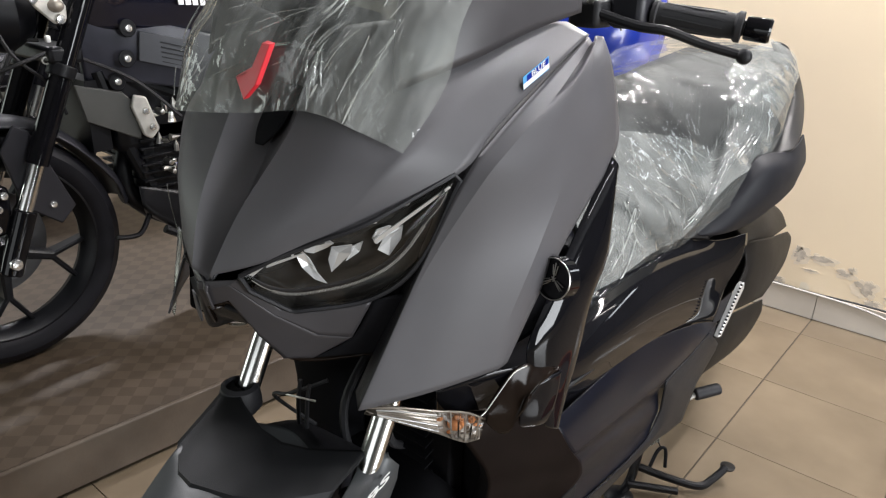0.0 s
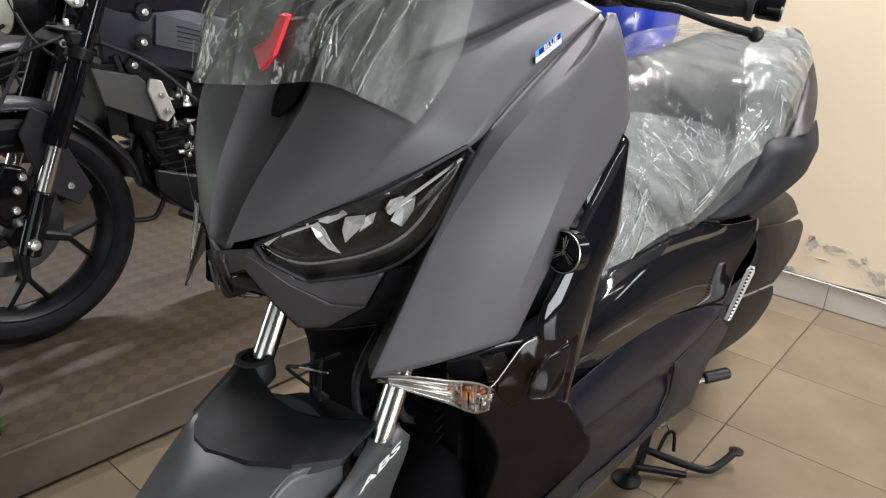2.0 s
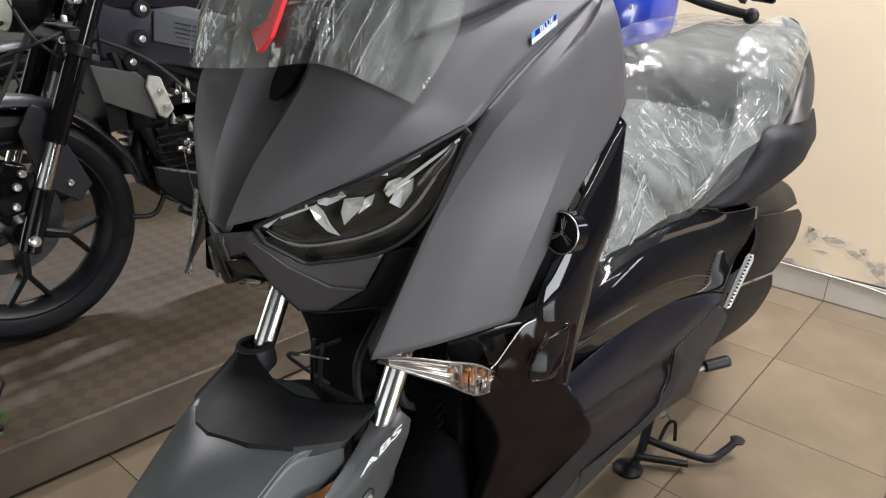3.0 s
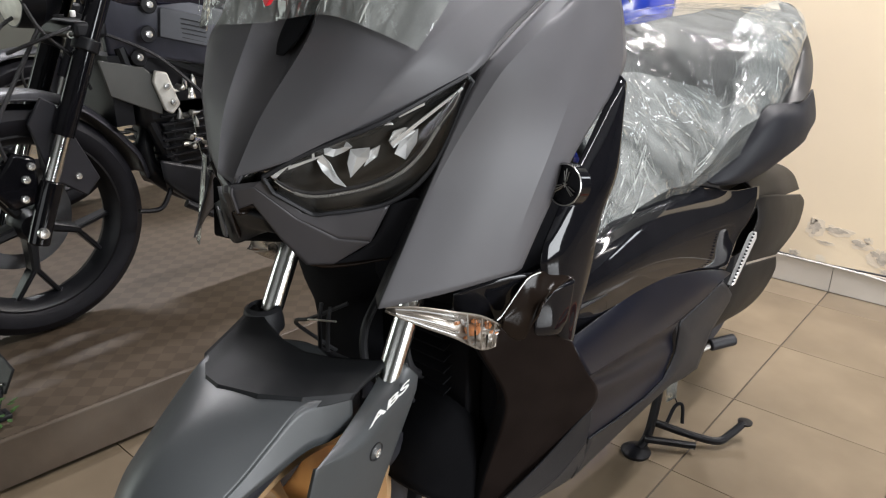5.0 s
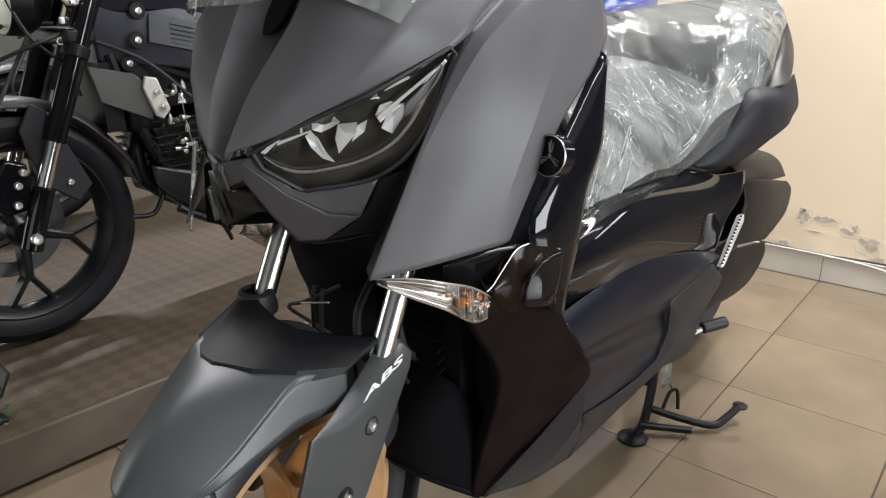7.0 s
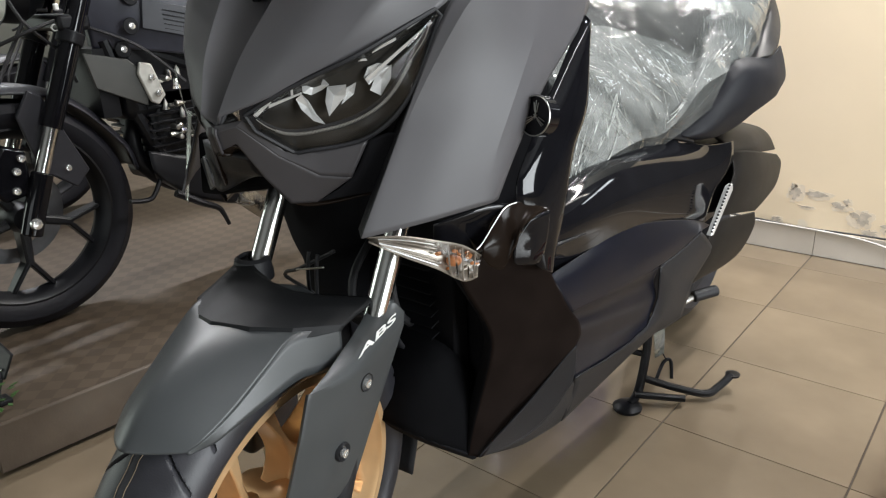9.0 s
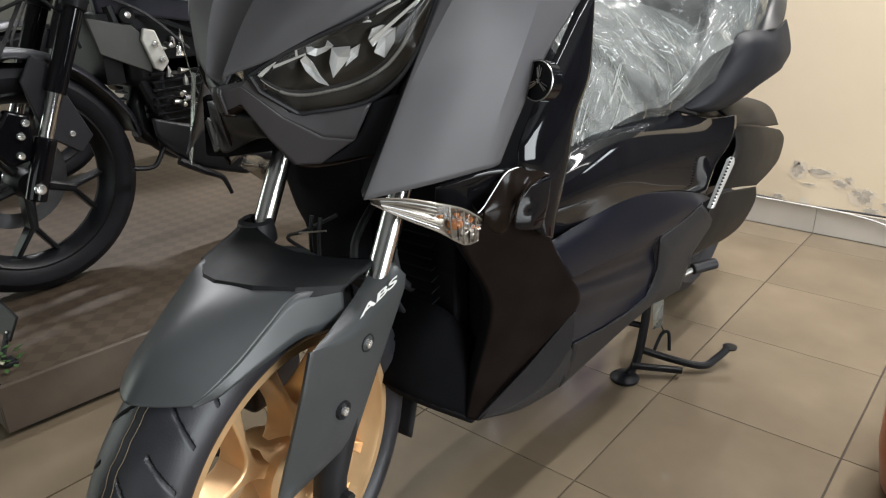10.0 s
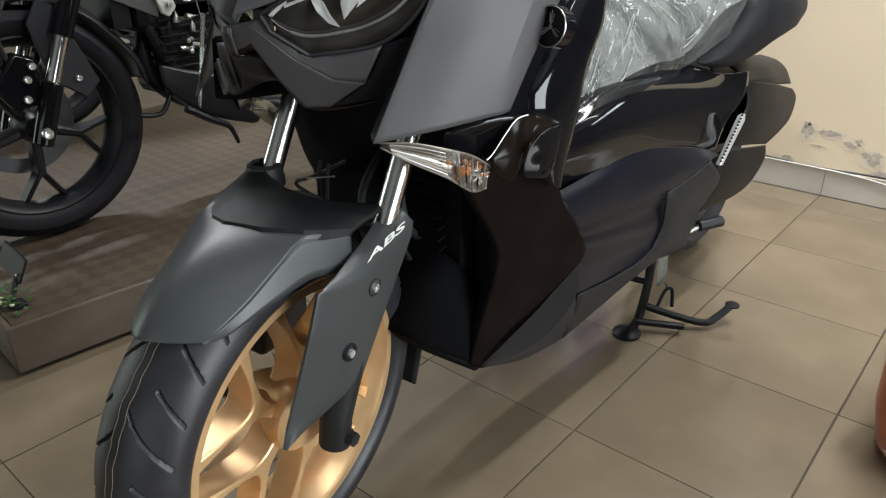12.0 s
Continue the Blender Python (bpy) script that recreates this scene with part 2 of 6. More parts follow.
def sheet(rows, nu=14, nv=24, away=(0, 0.2, 0.6), crisp=False, bm=None, hard=False):
    """A surface through rows of points; its faces turn away from the point `away`. crisp: straight across each row; hard: and from row to row."""
    bm = bm or bmesh.new()
    cross = [(straight if crisp else spline)(r, nu) for r in rows]
    cols = [(straight if hard else spline)([c[i] for c in cross], nv) for i in range(nu)]
    vs = [[bm.verts.new(cols[i][j]) for i in range(nu)] for j in range(nv)]
    faces = [bm.faces.new((vs[j][i], vs[j][i + 1], vs[j + 1][i + 1], vs[j + 1][i])) for j in range(nv - 1) for i in range(nu - 1)]
    bm.normal_update()
    side = sum((f.calc_center_median() - Vector(away)).dot(f.normal) * f.calc_area() for f in faces)
    if side < 0:
        bmesh.ops.reverse_faces(bm, faces=faces)
    return bm


def part(name, bm, mat, parent=None, label="", thick=0.0, smooth=35, bevel=0.0):
    """One mesh object, under a thing or a part."""
    me = bpy.data.meshes.new(name)
    bm.normal_update()
    for f in bm.faces:
        f.smooth = smooth > 0
    for e in bm.edges:
        e.smooth = not (len(e.link_faces) == 2 and e.calc_face_angle(0) > radians(smooth or 1))
    bm.to_mesh(me)
    bm.free()
    me.materials.append(mat)
    ob = new(name, me)
    if parent:
        ob.parent = parent
    if label:
        ob["label"] = label
    if thick:
        s = ob.modifiers.new("thickness", "SOLIDIFY")
        s.thickness, s.offset = thick, -1
    if bevel:
        b = ob.modifiers.new("edges", "BEVEL")
        b.width, b.segments, b.limit_method, b.angle_limit = bevel, 2, "ANGLE", radians(40)
    return ob


def tube(points, r, sides=10, smooth_n=0, bm=None, r_end=None):
    """A round bar along points."""
    bm = bm or bmesh.new()
    pts = spline(points, smooth_n) if smooth_n else [Vector(p) for p in points]
    rings = []
    up = None
    for i, p in enumerate(pts):
        d = (pts[min(i + 1, len(pts) - 1)] - pts[max(i - 1, 0)]).normalized()
        if up is None:
            up = d.orthogonal().normalized()
        up = (up - d * up.dot(d)).normalized()
        w = d.cross(up)
        rr = r if r_end is None else r + (r_end - r) * i / (len(pts) - 1)
        rings.append([bm.verts.new(p + rr * (math.cos(a) * up + math.sin(a) * w)) for a in (2 * math.pi * k / sides for k in range(sides))])
    for a, b in zip(rings, rings[1:]):
        for k in range(sides):
            bm.faces.new((a[k], a[(k + 1) % sides], b[(k + 1) % sides], b[k]))
    bm.faces.new(rings[0][::-1])
    bm.faces.new(rings[-1])
    return bm


def lathe(profile, n=48, axis="x", at=(0, 0, 0), bm=None):
    """Turn (along, radius) points about an axis through `at`."""
    bm = bm or bmesh.new()
    rings = []
    for s, r in profile:
        ring = []
        for k in range(n):
            c, d = math.cos(2 * math.pi * k / n) * r, math.sin(2 * math.pi * k / n) * r
            v = {"x": (s, c, d), "y": (d, s, c), "z": (c, d, s)}[axis]
            ring.append(bm.verts.new(Vector(v) + Vector(at)))
        rings.append(ring)
    for a, b in zip(rings, rings[1:]):
        for k in range(n):
            bm.faces.new((a[k], a[(k + 1) % n], b[(k + 1) % n], b[k]))
    for ring, keep in ((rings[0], profile[0][1]), (rings[-1], profile[-1][1])):
        if 0 < keep < 0.1 and profile[0] != profile[-1]:
            bm.faces.new(ring)
    bmesh.ops.remove_doubles(bm, verts=bm.verts, dist=1e-6)
    bmesh.ops.recalc_face_normals(bm, faces=bm.faces)
    return bm


def prism(outline, depth, bm=None):
    """A plate: a closed outline of 3D points, thickened by the vector depth."""
    bm = bm or bmesh.new()
    d = Vector(depth)
    a = [bm.verts.new(p) for p in outline]
    b = [bm.verts.new(Vector(p) + d) for p in outline]
    f = [bm.faces.new(a), bm.faces.new(b[::-1])]
    n = len(a)
    f += [bm.faces.new((a[i], b[i], b[(i + 1) % n], a[(i + 1) % n])) for i in range(n)]
    bmesh.ops.recalc_face_normals(bm, faces=f)
    return bm


def box(lo, hi, bm=None):
    (x0, y0, z0), (x1, y1, z1) = lo, hi
    return prism([(x0, y0, z0), (x1, y0, z0), (x1, y1, z0), (x0, y1, z0)], (0, 0, z1 - z0), bm)


def blob(at, size, rings=8, bm=None):
    """A rounded lump with half-sizes."""
    bm = bm or bmesh.new()
    m = Matrix.Translation(at) @ Matrix.Diagonal((*size, 1))
    bmesh.ops.create_uvsphere(bm, u_segments=rings * 2, v_segments=rings, radius=1, matrix=m)
    return bm


def thing(name, at=(0, 0, 0), label="", category="", group="", m=None):
    ob = new(name)
    ob.empty_display_size = 0.1
    ob.matrix_world = m or Matrix.Translation(at)
    return tagged(ob, label, category, group)

# ---- the room ----
def tile_material():
    """Glazed beige floor tile, each of its own shade."""
    m = material("beige_glazed_tile", (0.207, 0.162, 0.11), 0.12, spread=0.14, scale=4, bump=0.012, fine=40, rough_spread=0.4, dust=0.12, dust_colour=(0.3, 0.25, 0.18))
    nt = m.node_tree
    b = nt.nodes["Principled BSDF"]
    src = b.inputs["Base Color"].links[0].from_socket
    info, hue = nt.nodes.new("ShaderNodeObjectInfo"), nt.nodes.new("ShaderNodeHueSaturation")
    r = nt.nodes.new("ShaderNodeMapRange")
    r.inputs["To Min"].default_value, r.inputs["To Max"].default_value = 0.94, 1.06
    nt.links.new(info.outputs["Random"], r.inputs["Value"])
    nt.links.new(r.outputs["Result"], hue.inputs["Value"])
    nt.links.new(src, hue.inputs["Color"])
    nt.links.new(hue.outputs["Color"], b.inputs["Base Color"])
    return m


def wall_material():
    """Peach paint with damp, flaking patches near the floor."""
    m = material("peach_wall_paint", (0.82, 0.685, 0.49), 0.6, spread=0.035, scale=2.5, bump=0.1, fine=120)
    nt = m.node_tree
    b = nt.nodes["Principled BSDF"]
    src = b.inputs["Base Color"].links[0].from_socket
    co, sep = nt.nodes.new("ShaderNodeTexCoord"), nt.nodes.new("ShaderNodeSeparateXYZ")
    nt.links.new(co.outputs["Object"], sep.inputs[0])
    damp = nt.nodes.new("ShaderNodeMapRange")
    for k, v in (("From Min", 0.12), ("From Max", 0.52), ("To Min", 0.2), ("To Max", -0.3)):
        damp.inputs[k].default_value = v
    nt.links.new(sep.outputs["Z"], damp.inputs["Value"])
    last = src
    for scale, cut, colour, seed in ((8, 0.8, (0.78, 0.69, 0.55), 1.0), (14, 0.86, (0.54, 0.47, 0.39), 3.0), (30, 0.885, (0.25, 0.18, 0.13), 7.0)):
        n = nt.nodes.new("ShaderNodeTexNoise")
        n.noise_dimensions = "4D"
        n.inputs["W"].default_value = seed
        n.inputs["Scale"].default_value, n.inputs["Detail"].default_value, n.inputs["Distortion"].default_value = scale, 6, 0.4
        nt.links.new(co.outputs["Object"], n.inputs["Vector"])
        add = nt.nodes.new("ShaderNodeMath")
        nt.links.new(n.outputs["Fac"], add.inputs[0])
        nt.links.new(damp.outputs["Result"], add.inputs[1])
        edge = nt.nodes.new("ShaderNodeMapRange")
        edge.inputs["From Min"].default_value, edge.inputs["From Max"].default_value = cut, cut + 0.03
        nt.links.new(add.outputs[0], edge.inputs["Value"])
        mix = nt.nodes.new("ShaderNodeMix")
        mix.data_type = "RGBA"
        nt.links.new(edge.outputs["Result"], mix.inputs["Factor"])
        nt.links.new(last, mix.inputs["A"])
        mix.inputs["B"].default_value = (*colour, 1)
        last = mix.outputs["Result"]
    nt.links.new(last, b.inputs["Base Color"])
    return m


def weave_material():
    """Printed lino with a basket weave."""
    m = material("brown_weave_lino", (0.086, 0.063, 0.043), 0.5, spread=0.12, scale=6, bump=0.1, fine=300)
    nt = m.node_tree
    b = nt.nodes["Principled BSDF"]
    src = b.inputs["Base Color"].links[0].from_socket
    co, mp = nt.nodes.new("ShaderNodeTexCoord"), nt.nodes.new("ShaderNodeMapping")
    mp.inputs["Rotation"].default_value = (0, 0, radians(42))
    br = nt.nodes.new("ShaderNodeTexChecker")
    br.inputs["Scale"].default_value = 25
    br.inputs["Color1"].default_value, br.inputs["Color2"].default_value = (1, 1, 1, 1), (0.74, 0.73, 0.71, 1)
    nt.links.new(co.outputs["Object"], mp.inputs[0])
    nt.links.new(mp.outputs[0], br.inputs["Vector"])
    mul = nt.nodes.new("ShaderNodeMix")
    mul.data_type, mul.blend_type = "RGBA", "MULTIPLY"
    mul.inputs["Factor"].default_value = 1
    nt.links.new(src, mul.inputs["A"])
    nt.links.new(br.outputs["Color"], mul.inputs["B"])
    nt.links.new(mul.outputs["Result"], b.inputs["Base Color"])
    return m


TILE, WALL, LINO = tile_material(), wall_material(), weave_material()
GREEN_WALL = material("dull_green_paint", (0.11, 0.115, 0.1), 0.6, spread=0.05, scale=3)
GROUT = material("dark_grout", (0.07, 0.055, 0.04), 0.8, bump=0.3)
SKIRT = material("pale_skirting_tile", (0.60, 0.55, 0.48), 0.25, spread=0.05, scale=6)
PLANK = material("worn_wood_plank", (0.11, 0.084, 0.062), 0.5, spread=0.25, scale=7, bump=0.2, fine=150, dust=0.15)
PLASTER = material("grey_ceiling_paint", (0.26, 0.265, 0.27), 0.7, spread=0.03, scale=3)
ROOM = (-6.0, 6.0, -7.0, 1.76, 3.3)
X0, X1, Y0, Y1, H = ROOM
floor = tagged(part("floor", box((X0, Y0, -0.06), (X1, Y1, -0.003)), GROUT), "beige glazed tile floor with dark joints", "floor", kind="structure")
ceiling = tagged(part("ceiling", box((X0 - 0.1, Y0 - 0.1, H), (X1 + 0.1, 6.1, H + 0.1)), PLASTER), "plain grey painted ceiling", "ceiling", kind="structure")
PLASTER_BARE = material("bare_damp_plaster", (0.50, 0.44, 0.36), 0.85, spread=0.25, scale=60, bump=0.5, fine=300)
PAINT_EDGE = material("lifted_pale_paint", (0.74, 0.64, 0.5), 0.7, spread=0.08, scale=40, bump=0.3, fine=200)
wall_north = tagged(part("wall_north", box((X0 - 0.1, Y1, -0.06), (0.32, Y1 + 0.15, 1.15)), WALL), "peach painted wall with flaking damp patches", "wall", kind="structure")


def flake(x, z, w, h, seed, mat, proud, rough=0.45):
    """A torn patch on the wall face, w wide and h high, with a ragged outline."""
    fo = []
    for k in range(44):
        a = 2 * math.pi * k / 44
        r = 1 + rough * noise.noise((math.cos(a) * 1.7 + seed, math.sin(a) * 1.7, seed * 3.1)) + 0.5 * rough * noise.noise((math.cos(a) * 5 + seed, math.sin(a) * 5, seed))
        fo.append((x + math.cos(a) * w / 2 * r, Y1 - proud, z + math.sin(a) * h / 2 * r))
    return part("paint_flake", prism(fo, (0, proud - 0.0004, 0)), mat, wall_north, smooth=0)


for fx, fz, fw, fh, fs in ((-0.09, 0.226, 0.055, 0.05, 1.3), (-0.1, 0.25, 0.018, 0.03, 2.1), (-0.02, 0.232, 0.075, 0.026, 3.7), (0.066, 0.2, 0.06, 0.026, 4.4), (0.086, 0.22, 0.025, 0.02, 9.2),
                           (0.135, 0.168, 0.07, 0.055, 5.9), (0.17, 0.118, 0.055, 0.03, 6.5), (-0.045, 0.18, 0.05, 0.012, 7.7), (0.24, 0.15, 0.07, 0.05, 8.3), (-0.145, 0.118, 0.04, 0.022, 10.4)):
    flake(fx + 0.004, fz - 0.004, fw * 1.2, fh * 1.3, fs + 20, PAINT_EDGE, 0.0009)
    flake(fx, fz, fw * 0.75, fh * 0.75, fs, PLASTER_BARE, 0.0018, 0.9)
# unseen upper wall, added dark so that gloss and film reflect dark
tagged(part("wall_north_upper", box((X0 - 0.1, Y1, 1.15), (0.32, Y1 + 0.15, H)), GREEN_WALL), "unseen dull green upper wall, kept dark for reflections", "wall", kind="structure")
# unseen side passage, added and kept dark for the reflections in gloss parts
nb = box((0.17, Y1 + 0.15, -0.06), (0.32, 6.0, H))
box((0.17, 6.0, -0.06), (X1 + 0.15, 6.15, H), nb)
box((X1, Y1, -0.06), (X1 + 0.15, 6.0, H), nb)
DARK_WALL = material("dark_brown_reflected_wall", (0.045, 0.038, 0.034), 0.6, spread=0.08, scale=3)
wall_added_passage = tagged(part("wall_added_passage", nb, DARK_WALL), "unseen dark brown passage walls, added for dark reflections", "wall", kind="structure")
tagged(part("floor_passage", box((0.32, Y1, -0.06), (X1, 6.0, -0.002)), TILE), "unseen beige floor of the added side passage", "floor", kind="structure")
# unseen west wall, with an opening added for its fill lamp
wb = box((X0 - 0.15, Y0, -0.06), (X0, -4.9, H))
box((X0 - 0.15, -2.3, -0.06), (X0, Y1, H), wb)
box((X0 - 0.15, -4.9, -0.06), (X0, -2.3, 0.35), wb)
box((X0 - 0.15, -4.9, 2.45), (X0, -2.3, H), wb)
wall_west = tagged(part("wall_west", wb, GREEN_WALL), "unseen dull green wall with an opening added for a fill lamp", "wall", kind="structure")
# unseen east wall, with an opening added for its fill lamp
eb0 = box((X1, Y0, -0.06), (X1 + 0.15, -1.6, H))
box((X1, 1.4, -0.06), (X1 + 0.15, Y1, H), eb0)
box((X1, -1.6, -0.06), (X1 + 0.15, 1.4, 0.35), eb0)
box((X1, -1.6, 2.45), (X1 + 0.15, 1.4, H), eb0)
wall_east = tagged(part("wall_east", eb0, GREEN_WALL), "unseen green painted wall with an opening added for a fill lamp", "wall", kind="structure")
# unseen south wall; its wide opening is added for the fill lamp
sw = box((X0 - 0.15, Y0 - 0.15, -0.06), (-1.0, Y0, H))
box((-1.0, Y0 - 0.15, 2.5), (3.5, Y0, H), sw)
box((3.5, Y0 - 0.15, -0.06), (X1 + 0.15, Y0, H), sw)
wall_south = tagged(part("wall_south", sw, GREEN_WALL), "unseen green wall with an opening added for a fill lamp", "wall", kind="structure")

# unseen tube lamps on the ceiling, added to light the scene
LAMP_ON = glow_material("lit_tube", (1, 0.96, 0.9), 25)


def tube_lamp(x, y):
    ob = thing("tube_lamp", (x, y, H), "unseen white batten with a lit fluorescent tube, added for its light", "ceiling lamp", "tube lamps")
    part("batten", box((-0.03, -0.62, -0.045), (0.03, 0.62, 0)), SKIRT, ob, bevel=0.005)
    part("tube", lathe([(-0.6, 0.008), (-0.595, 0.014), (0.595, 0.014), (0.6, 0.008)], 12, "y", (0, 0, -0.062)), LAMP_ON, ob)
    return ob


for lx, ly, _ in TUBES:
    tube_lamp(lx, ly)
# unseen glowing pane on the passage end wall, added as a streak in gloss
STREAK_PANE = glow_material("streak_glow_pane", (0.9, 0.97, 1.0), 7)
transom = tagged(part("window_1", box((2.0, 5.97, 2.55), (3.6, 5.99, 2.95)), STREAK_PANE), "glowing pane high on the unseen passage wall, added for a reflected streak", "window", kind="structure")
part("window_frame", tube([(2.0, 5.965, 2.55), (3.6, 5.965, 2.55), (3.6, 5.965, 2.95), (2.0, 5.965, 2.95), (2.0, 5.965, 2.55)], 0.03, 6), BLACK, transom)
part("mullion", box((2.78, 5.94, 2.55), (2.82, 5.97, 2.95)), BLACK, transom)
# unseen tubes in the side passage, added to be reflected as streaks in gloss
for lx, ly, turn in ((4.7, 3.6, 20), (1.25, 3.5, -31), (1.9, 4.6, -31)):
    passage_streak_lamp = tube_lamp(lx, ly)
    passage_streak_lamp.matrix_world = pose(lx, ly, H, 0, 0, turn)

# unseen tube high on the wall, added to brighten wall and floor
wall_fill_tube = tube_lamp(-0.3, Y1)
wall_fill_tube.matrix_world = pose(-0.12, Y1, 2.05, 90, 90, 0)
area_lamp("tube_light_source", (-0.12, Y1 - 0.085, 2.05), (-0.12, 0.6, 0.9), 1.2, 0.05, 30, (1, 0.96, 0.9))

# ---- platform with the lino top ----
platform = thing("platform", m=pose(-1.066, -0.66, 0, 0, 0, -4), label="low display platform with brown weave lino and smooth boarded sides", category="platform")
part("base", box((-2.4, 0.05, 0.0), (-0.02, 2.3, 0.105)), BLACK, platform)
part("deck", box((-2.45, 0.016, 0.105), (-0.016, 2.3, 0.127)), LINO, platform, "printed weave lino deck")
part("edge_board", box((-0.014, 0.0, 0.012), (0.0, 2.3, 0.129)), PLANK, platform, "smooth brown edge board", bevel=0.003)
part("front_board", box((-2.45, 0.0, 0.012), (-0.016, 0.014, 0.129)), PLANK, platform, "smooth brown edge board", bevel=0.003)

# ---- the grey scooter ----
AXIS = -0.22
scooter = thing("motor_scooter", (AXIS, 0, 0), "matte grey maxi scooter with gold wheels and wrapped seat", "motor scooter")
# the plane of symmetry of the front, which is turned a little
MID, NORMAL = Vector((-0.013, -0.47, 0.8)), Vector((0.9955, 0.087, -0.04)).normalized()


def other(p):
    """The mirror place of p on the far side of the front."""
    v = Vector(p)
    return tuple(v - 2 * NORMAL.dot(v - MID) * NORMAL)


def both(name, rows, mat, nu=14, nv=24, thick=0.003, label="", crisp=False, parent=None, smooth=35, far=True):
    """A panel and its twin on the other side."""
    made = []
    for k, rr in enumerate((rows, [[other(p) for p in r] for r in rows])):
        if k and not far:
            break
        away = (0, 0.2, 0.6)
        made.append(part(name, sheet(rr, nu, nv, away, crisp), mat, parent or scooter, label, thick, smooth))
    return made


def bulge(a, b, amount, toward=(0.83, -0.55, 0.05)):
    return tuple((p + q) / 2 + amount * n for p, q, n in zip(a, b, toward))


# front cowl between the headlights
CENTRE = [(0.0, -0.36, 1.10), (-0.014, -0.405, 1.04), (-0.014, -0.44, 0.985), (-0.013, -0.494, 0.905), (-0.012, -0.546, 0.84)]
RIDGE = [(0.05, -0.375, 1.115), (0.045, -0.428, 1.06), (0.044, -0.457, 1.008), (0.028, -0.519, 0.925), (0.011, -0.551, 0.856)]
FACE = [(0.12, -0.34, 1.125), (0.12, -0.405, 1.06), (0.112, -0.443, 1.0), (0.088, -0.494, 0.93), (0.058, -0.521, 0.874)]
KNEE = [(0.178, -0.12, 1.118), (0.18, -0.27, 1.068), (0.166, -0.395, 1.0), (0.14, -0.447, 0.945), (0.105, -0.478, 0.9)]
GAP = [(0.195, -0.09, 1.102), (0.205, -0.2, 1.064), (0.204, -0.3, 1.012), (0.197, -0.352, 0.97), (0.135, -0.452, 0.917)]
for k in (0, 1):
    mir = other if k else tuple
    cb = sheet([[mir(c), mir(bulge(c, r, -0.004, (0, -1, 0.3))), mir(r)] for c, r in zip(CENTRE, RIDGE)], 8, 30)
    sheet([[mir(r), mir(f), mir(q)] for r, f, q in zip(RIDGE, FACE, KNEE)], 16, 30, bm=cb)
    sheet([[mir(q), mir(g)] for q, g in zip(KNEE, GAP)], 6, 30, bm=cb)
    bmesh.ops.remove_doubles(cb, verts=cb.verts, dist=0.0004)
    part("front_cowl", cb, GREY, scooter, "", 0.003, 40)
part("cowl_slot", sheet([[(-0.05, -0.405, 1.045), (-0.012, -0.42, 1.05), (0.026, -0.42, 1.05)], [(-0.04, -0.436, 1.005), (-0.012, -0.45, 1.007), (0.02, -0.45, 1.008)], [(-0.022, -0.455, 0.985), (-0.012, -0.462, 0.985), (0.0, -0.462, 0.985)]], 10, 10), DULL, scooter, "dark slot under the windscreen", 0.002)
part("film_edge", sheet([[p, tuple(Vector(p) + Vector((0.012, -0.006, 0.0)))] for p in ((-0.2, -0.472, 0.898), (-0.2, -0.47, 0.87), (-0.2, -0.465, 0.837), (-0.2, -0.457, 0.803))], 3, 16), BAG_FOLD, scooter, "strip of clear protective film", 0.0008)
both("screen_surround", [
    [(0.14, -0.395, 1.055), (0.13, -0.38, 1.13), (0.1, -0.33, 1.2)],
    [(0.172, -0.3, 1.085), (0.165, -0.28, 1.15), (0.14, -0.24, 1.22)],
    [(0.178, -0.2, 1.11), (0.172, -0.18, 1.17), (0.15, -0.15, 1.23)],
    [(0.18, -0.09, 1.128), (0.172, -0.08, 1.17), (0.15, -0.06, 1.21)]], CHIN_GREY, 10, 24, label="dark grey panel beside the windscreen")
# big side shields
F = [(0.2, -0.10, 1.1), (0.206, -0.205, 1.056), (0.205, -0.302, 1.003), (0.2, -0.348, 0.962), (0.177, -0.388, 0.863), (0.166, -0.426, 0.787), (0.157, -0.469, 0.707)]
C = [(0.207, -0.092, 1.102), (0.225, -0.13, 1.07), (0.238, -0.165, 1.01), (0.246, -0.205, 0.95), (0.25, -0.262, 0.87), (0.243, -0.3, 0.795), (0.235, -0.328, 0.725)]
R = [(0.213, -0.085, 1.1), (0.228, -0.085, 1.07), (0.236, -0.068, 1.01), (0.24, -0.07, 0.95), (0.252, -0.2, 0.865), (0.247, -0.258, 0.79), (0.24, -0.294, 0.727)]
for k in (0, 1):
    mir = other if k else tuple
    brim = [Vector(f) + Vector(o) for f, o in zip(F, ((0.004, 0.002, -0.006), (0.016, 0.004, -0.012), (0.02, 0.006, -0.008), (0.018, 0.008, -0.004), (0.005, 0.004, 0), (0.004, 0.004, 0), (0.003, 0.003, 0)))]
    sb = sheet([[mir(f), mir(g)] for f, g in zip(F, brim)], 4, 40)
    sheet([[mir(g), mir(bulge(g, c, 0.005)), mir(c)] for g, c in zip(brim, C)], 12, 40, bm=sb)
    sheet([[mir(c), mir(bulge(c, r, 0.003, (1, 0, 0))), mir(r)] for c, r in zip(C, R)], 8, 40, bm=sb)
    bmesh.ops.remove_doubles(sb, verts=sb.verts, dist=0.0004)
    part("side_shield", sb, GREY, scooter, "", 0.003, 11)
# black return edge: the shade of the gap is put into its colour
both("shield_return", [[f, (f[0] - 0.03, f[1] + 0.025, f[2])] for f in F], BLACK, 4, 36, far=False)
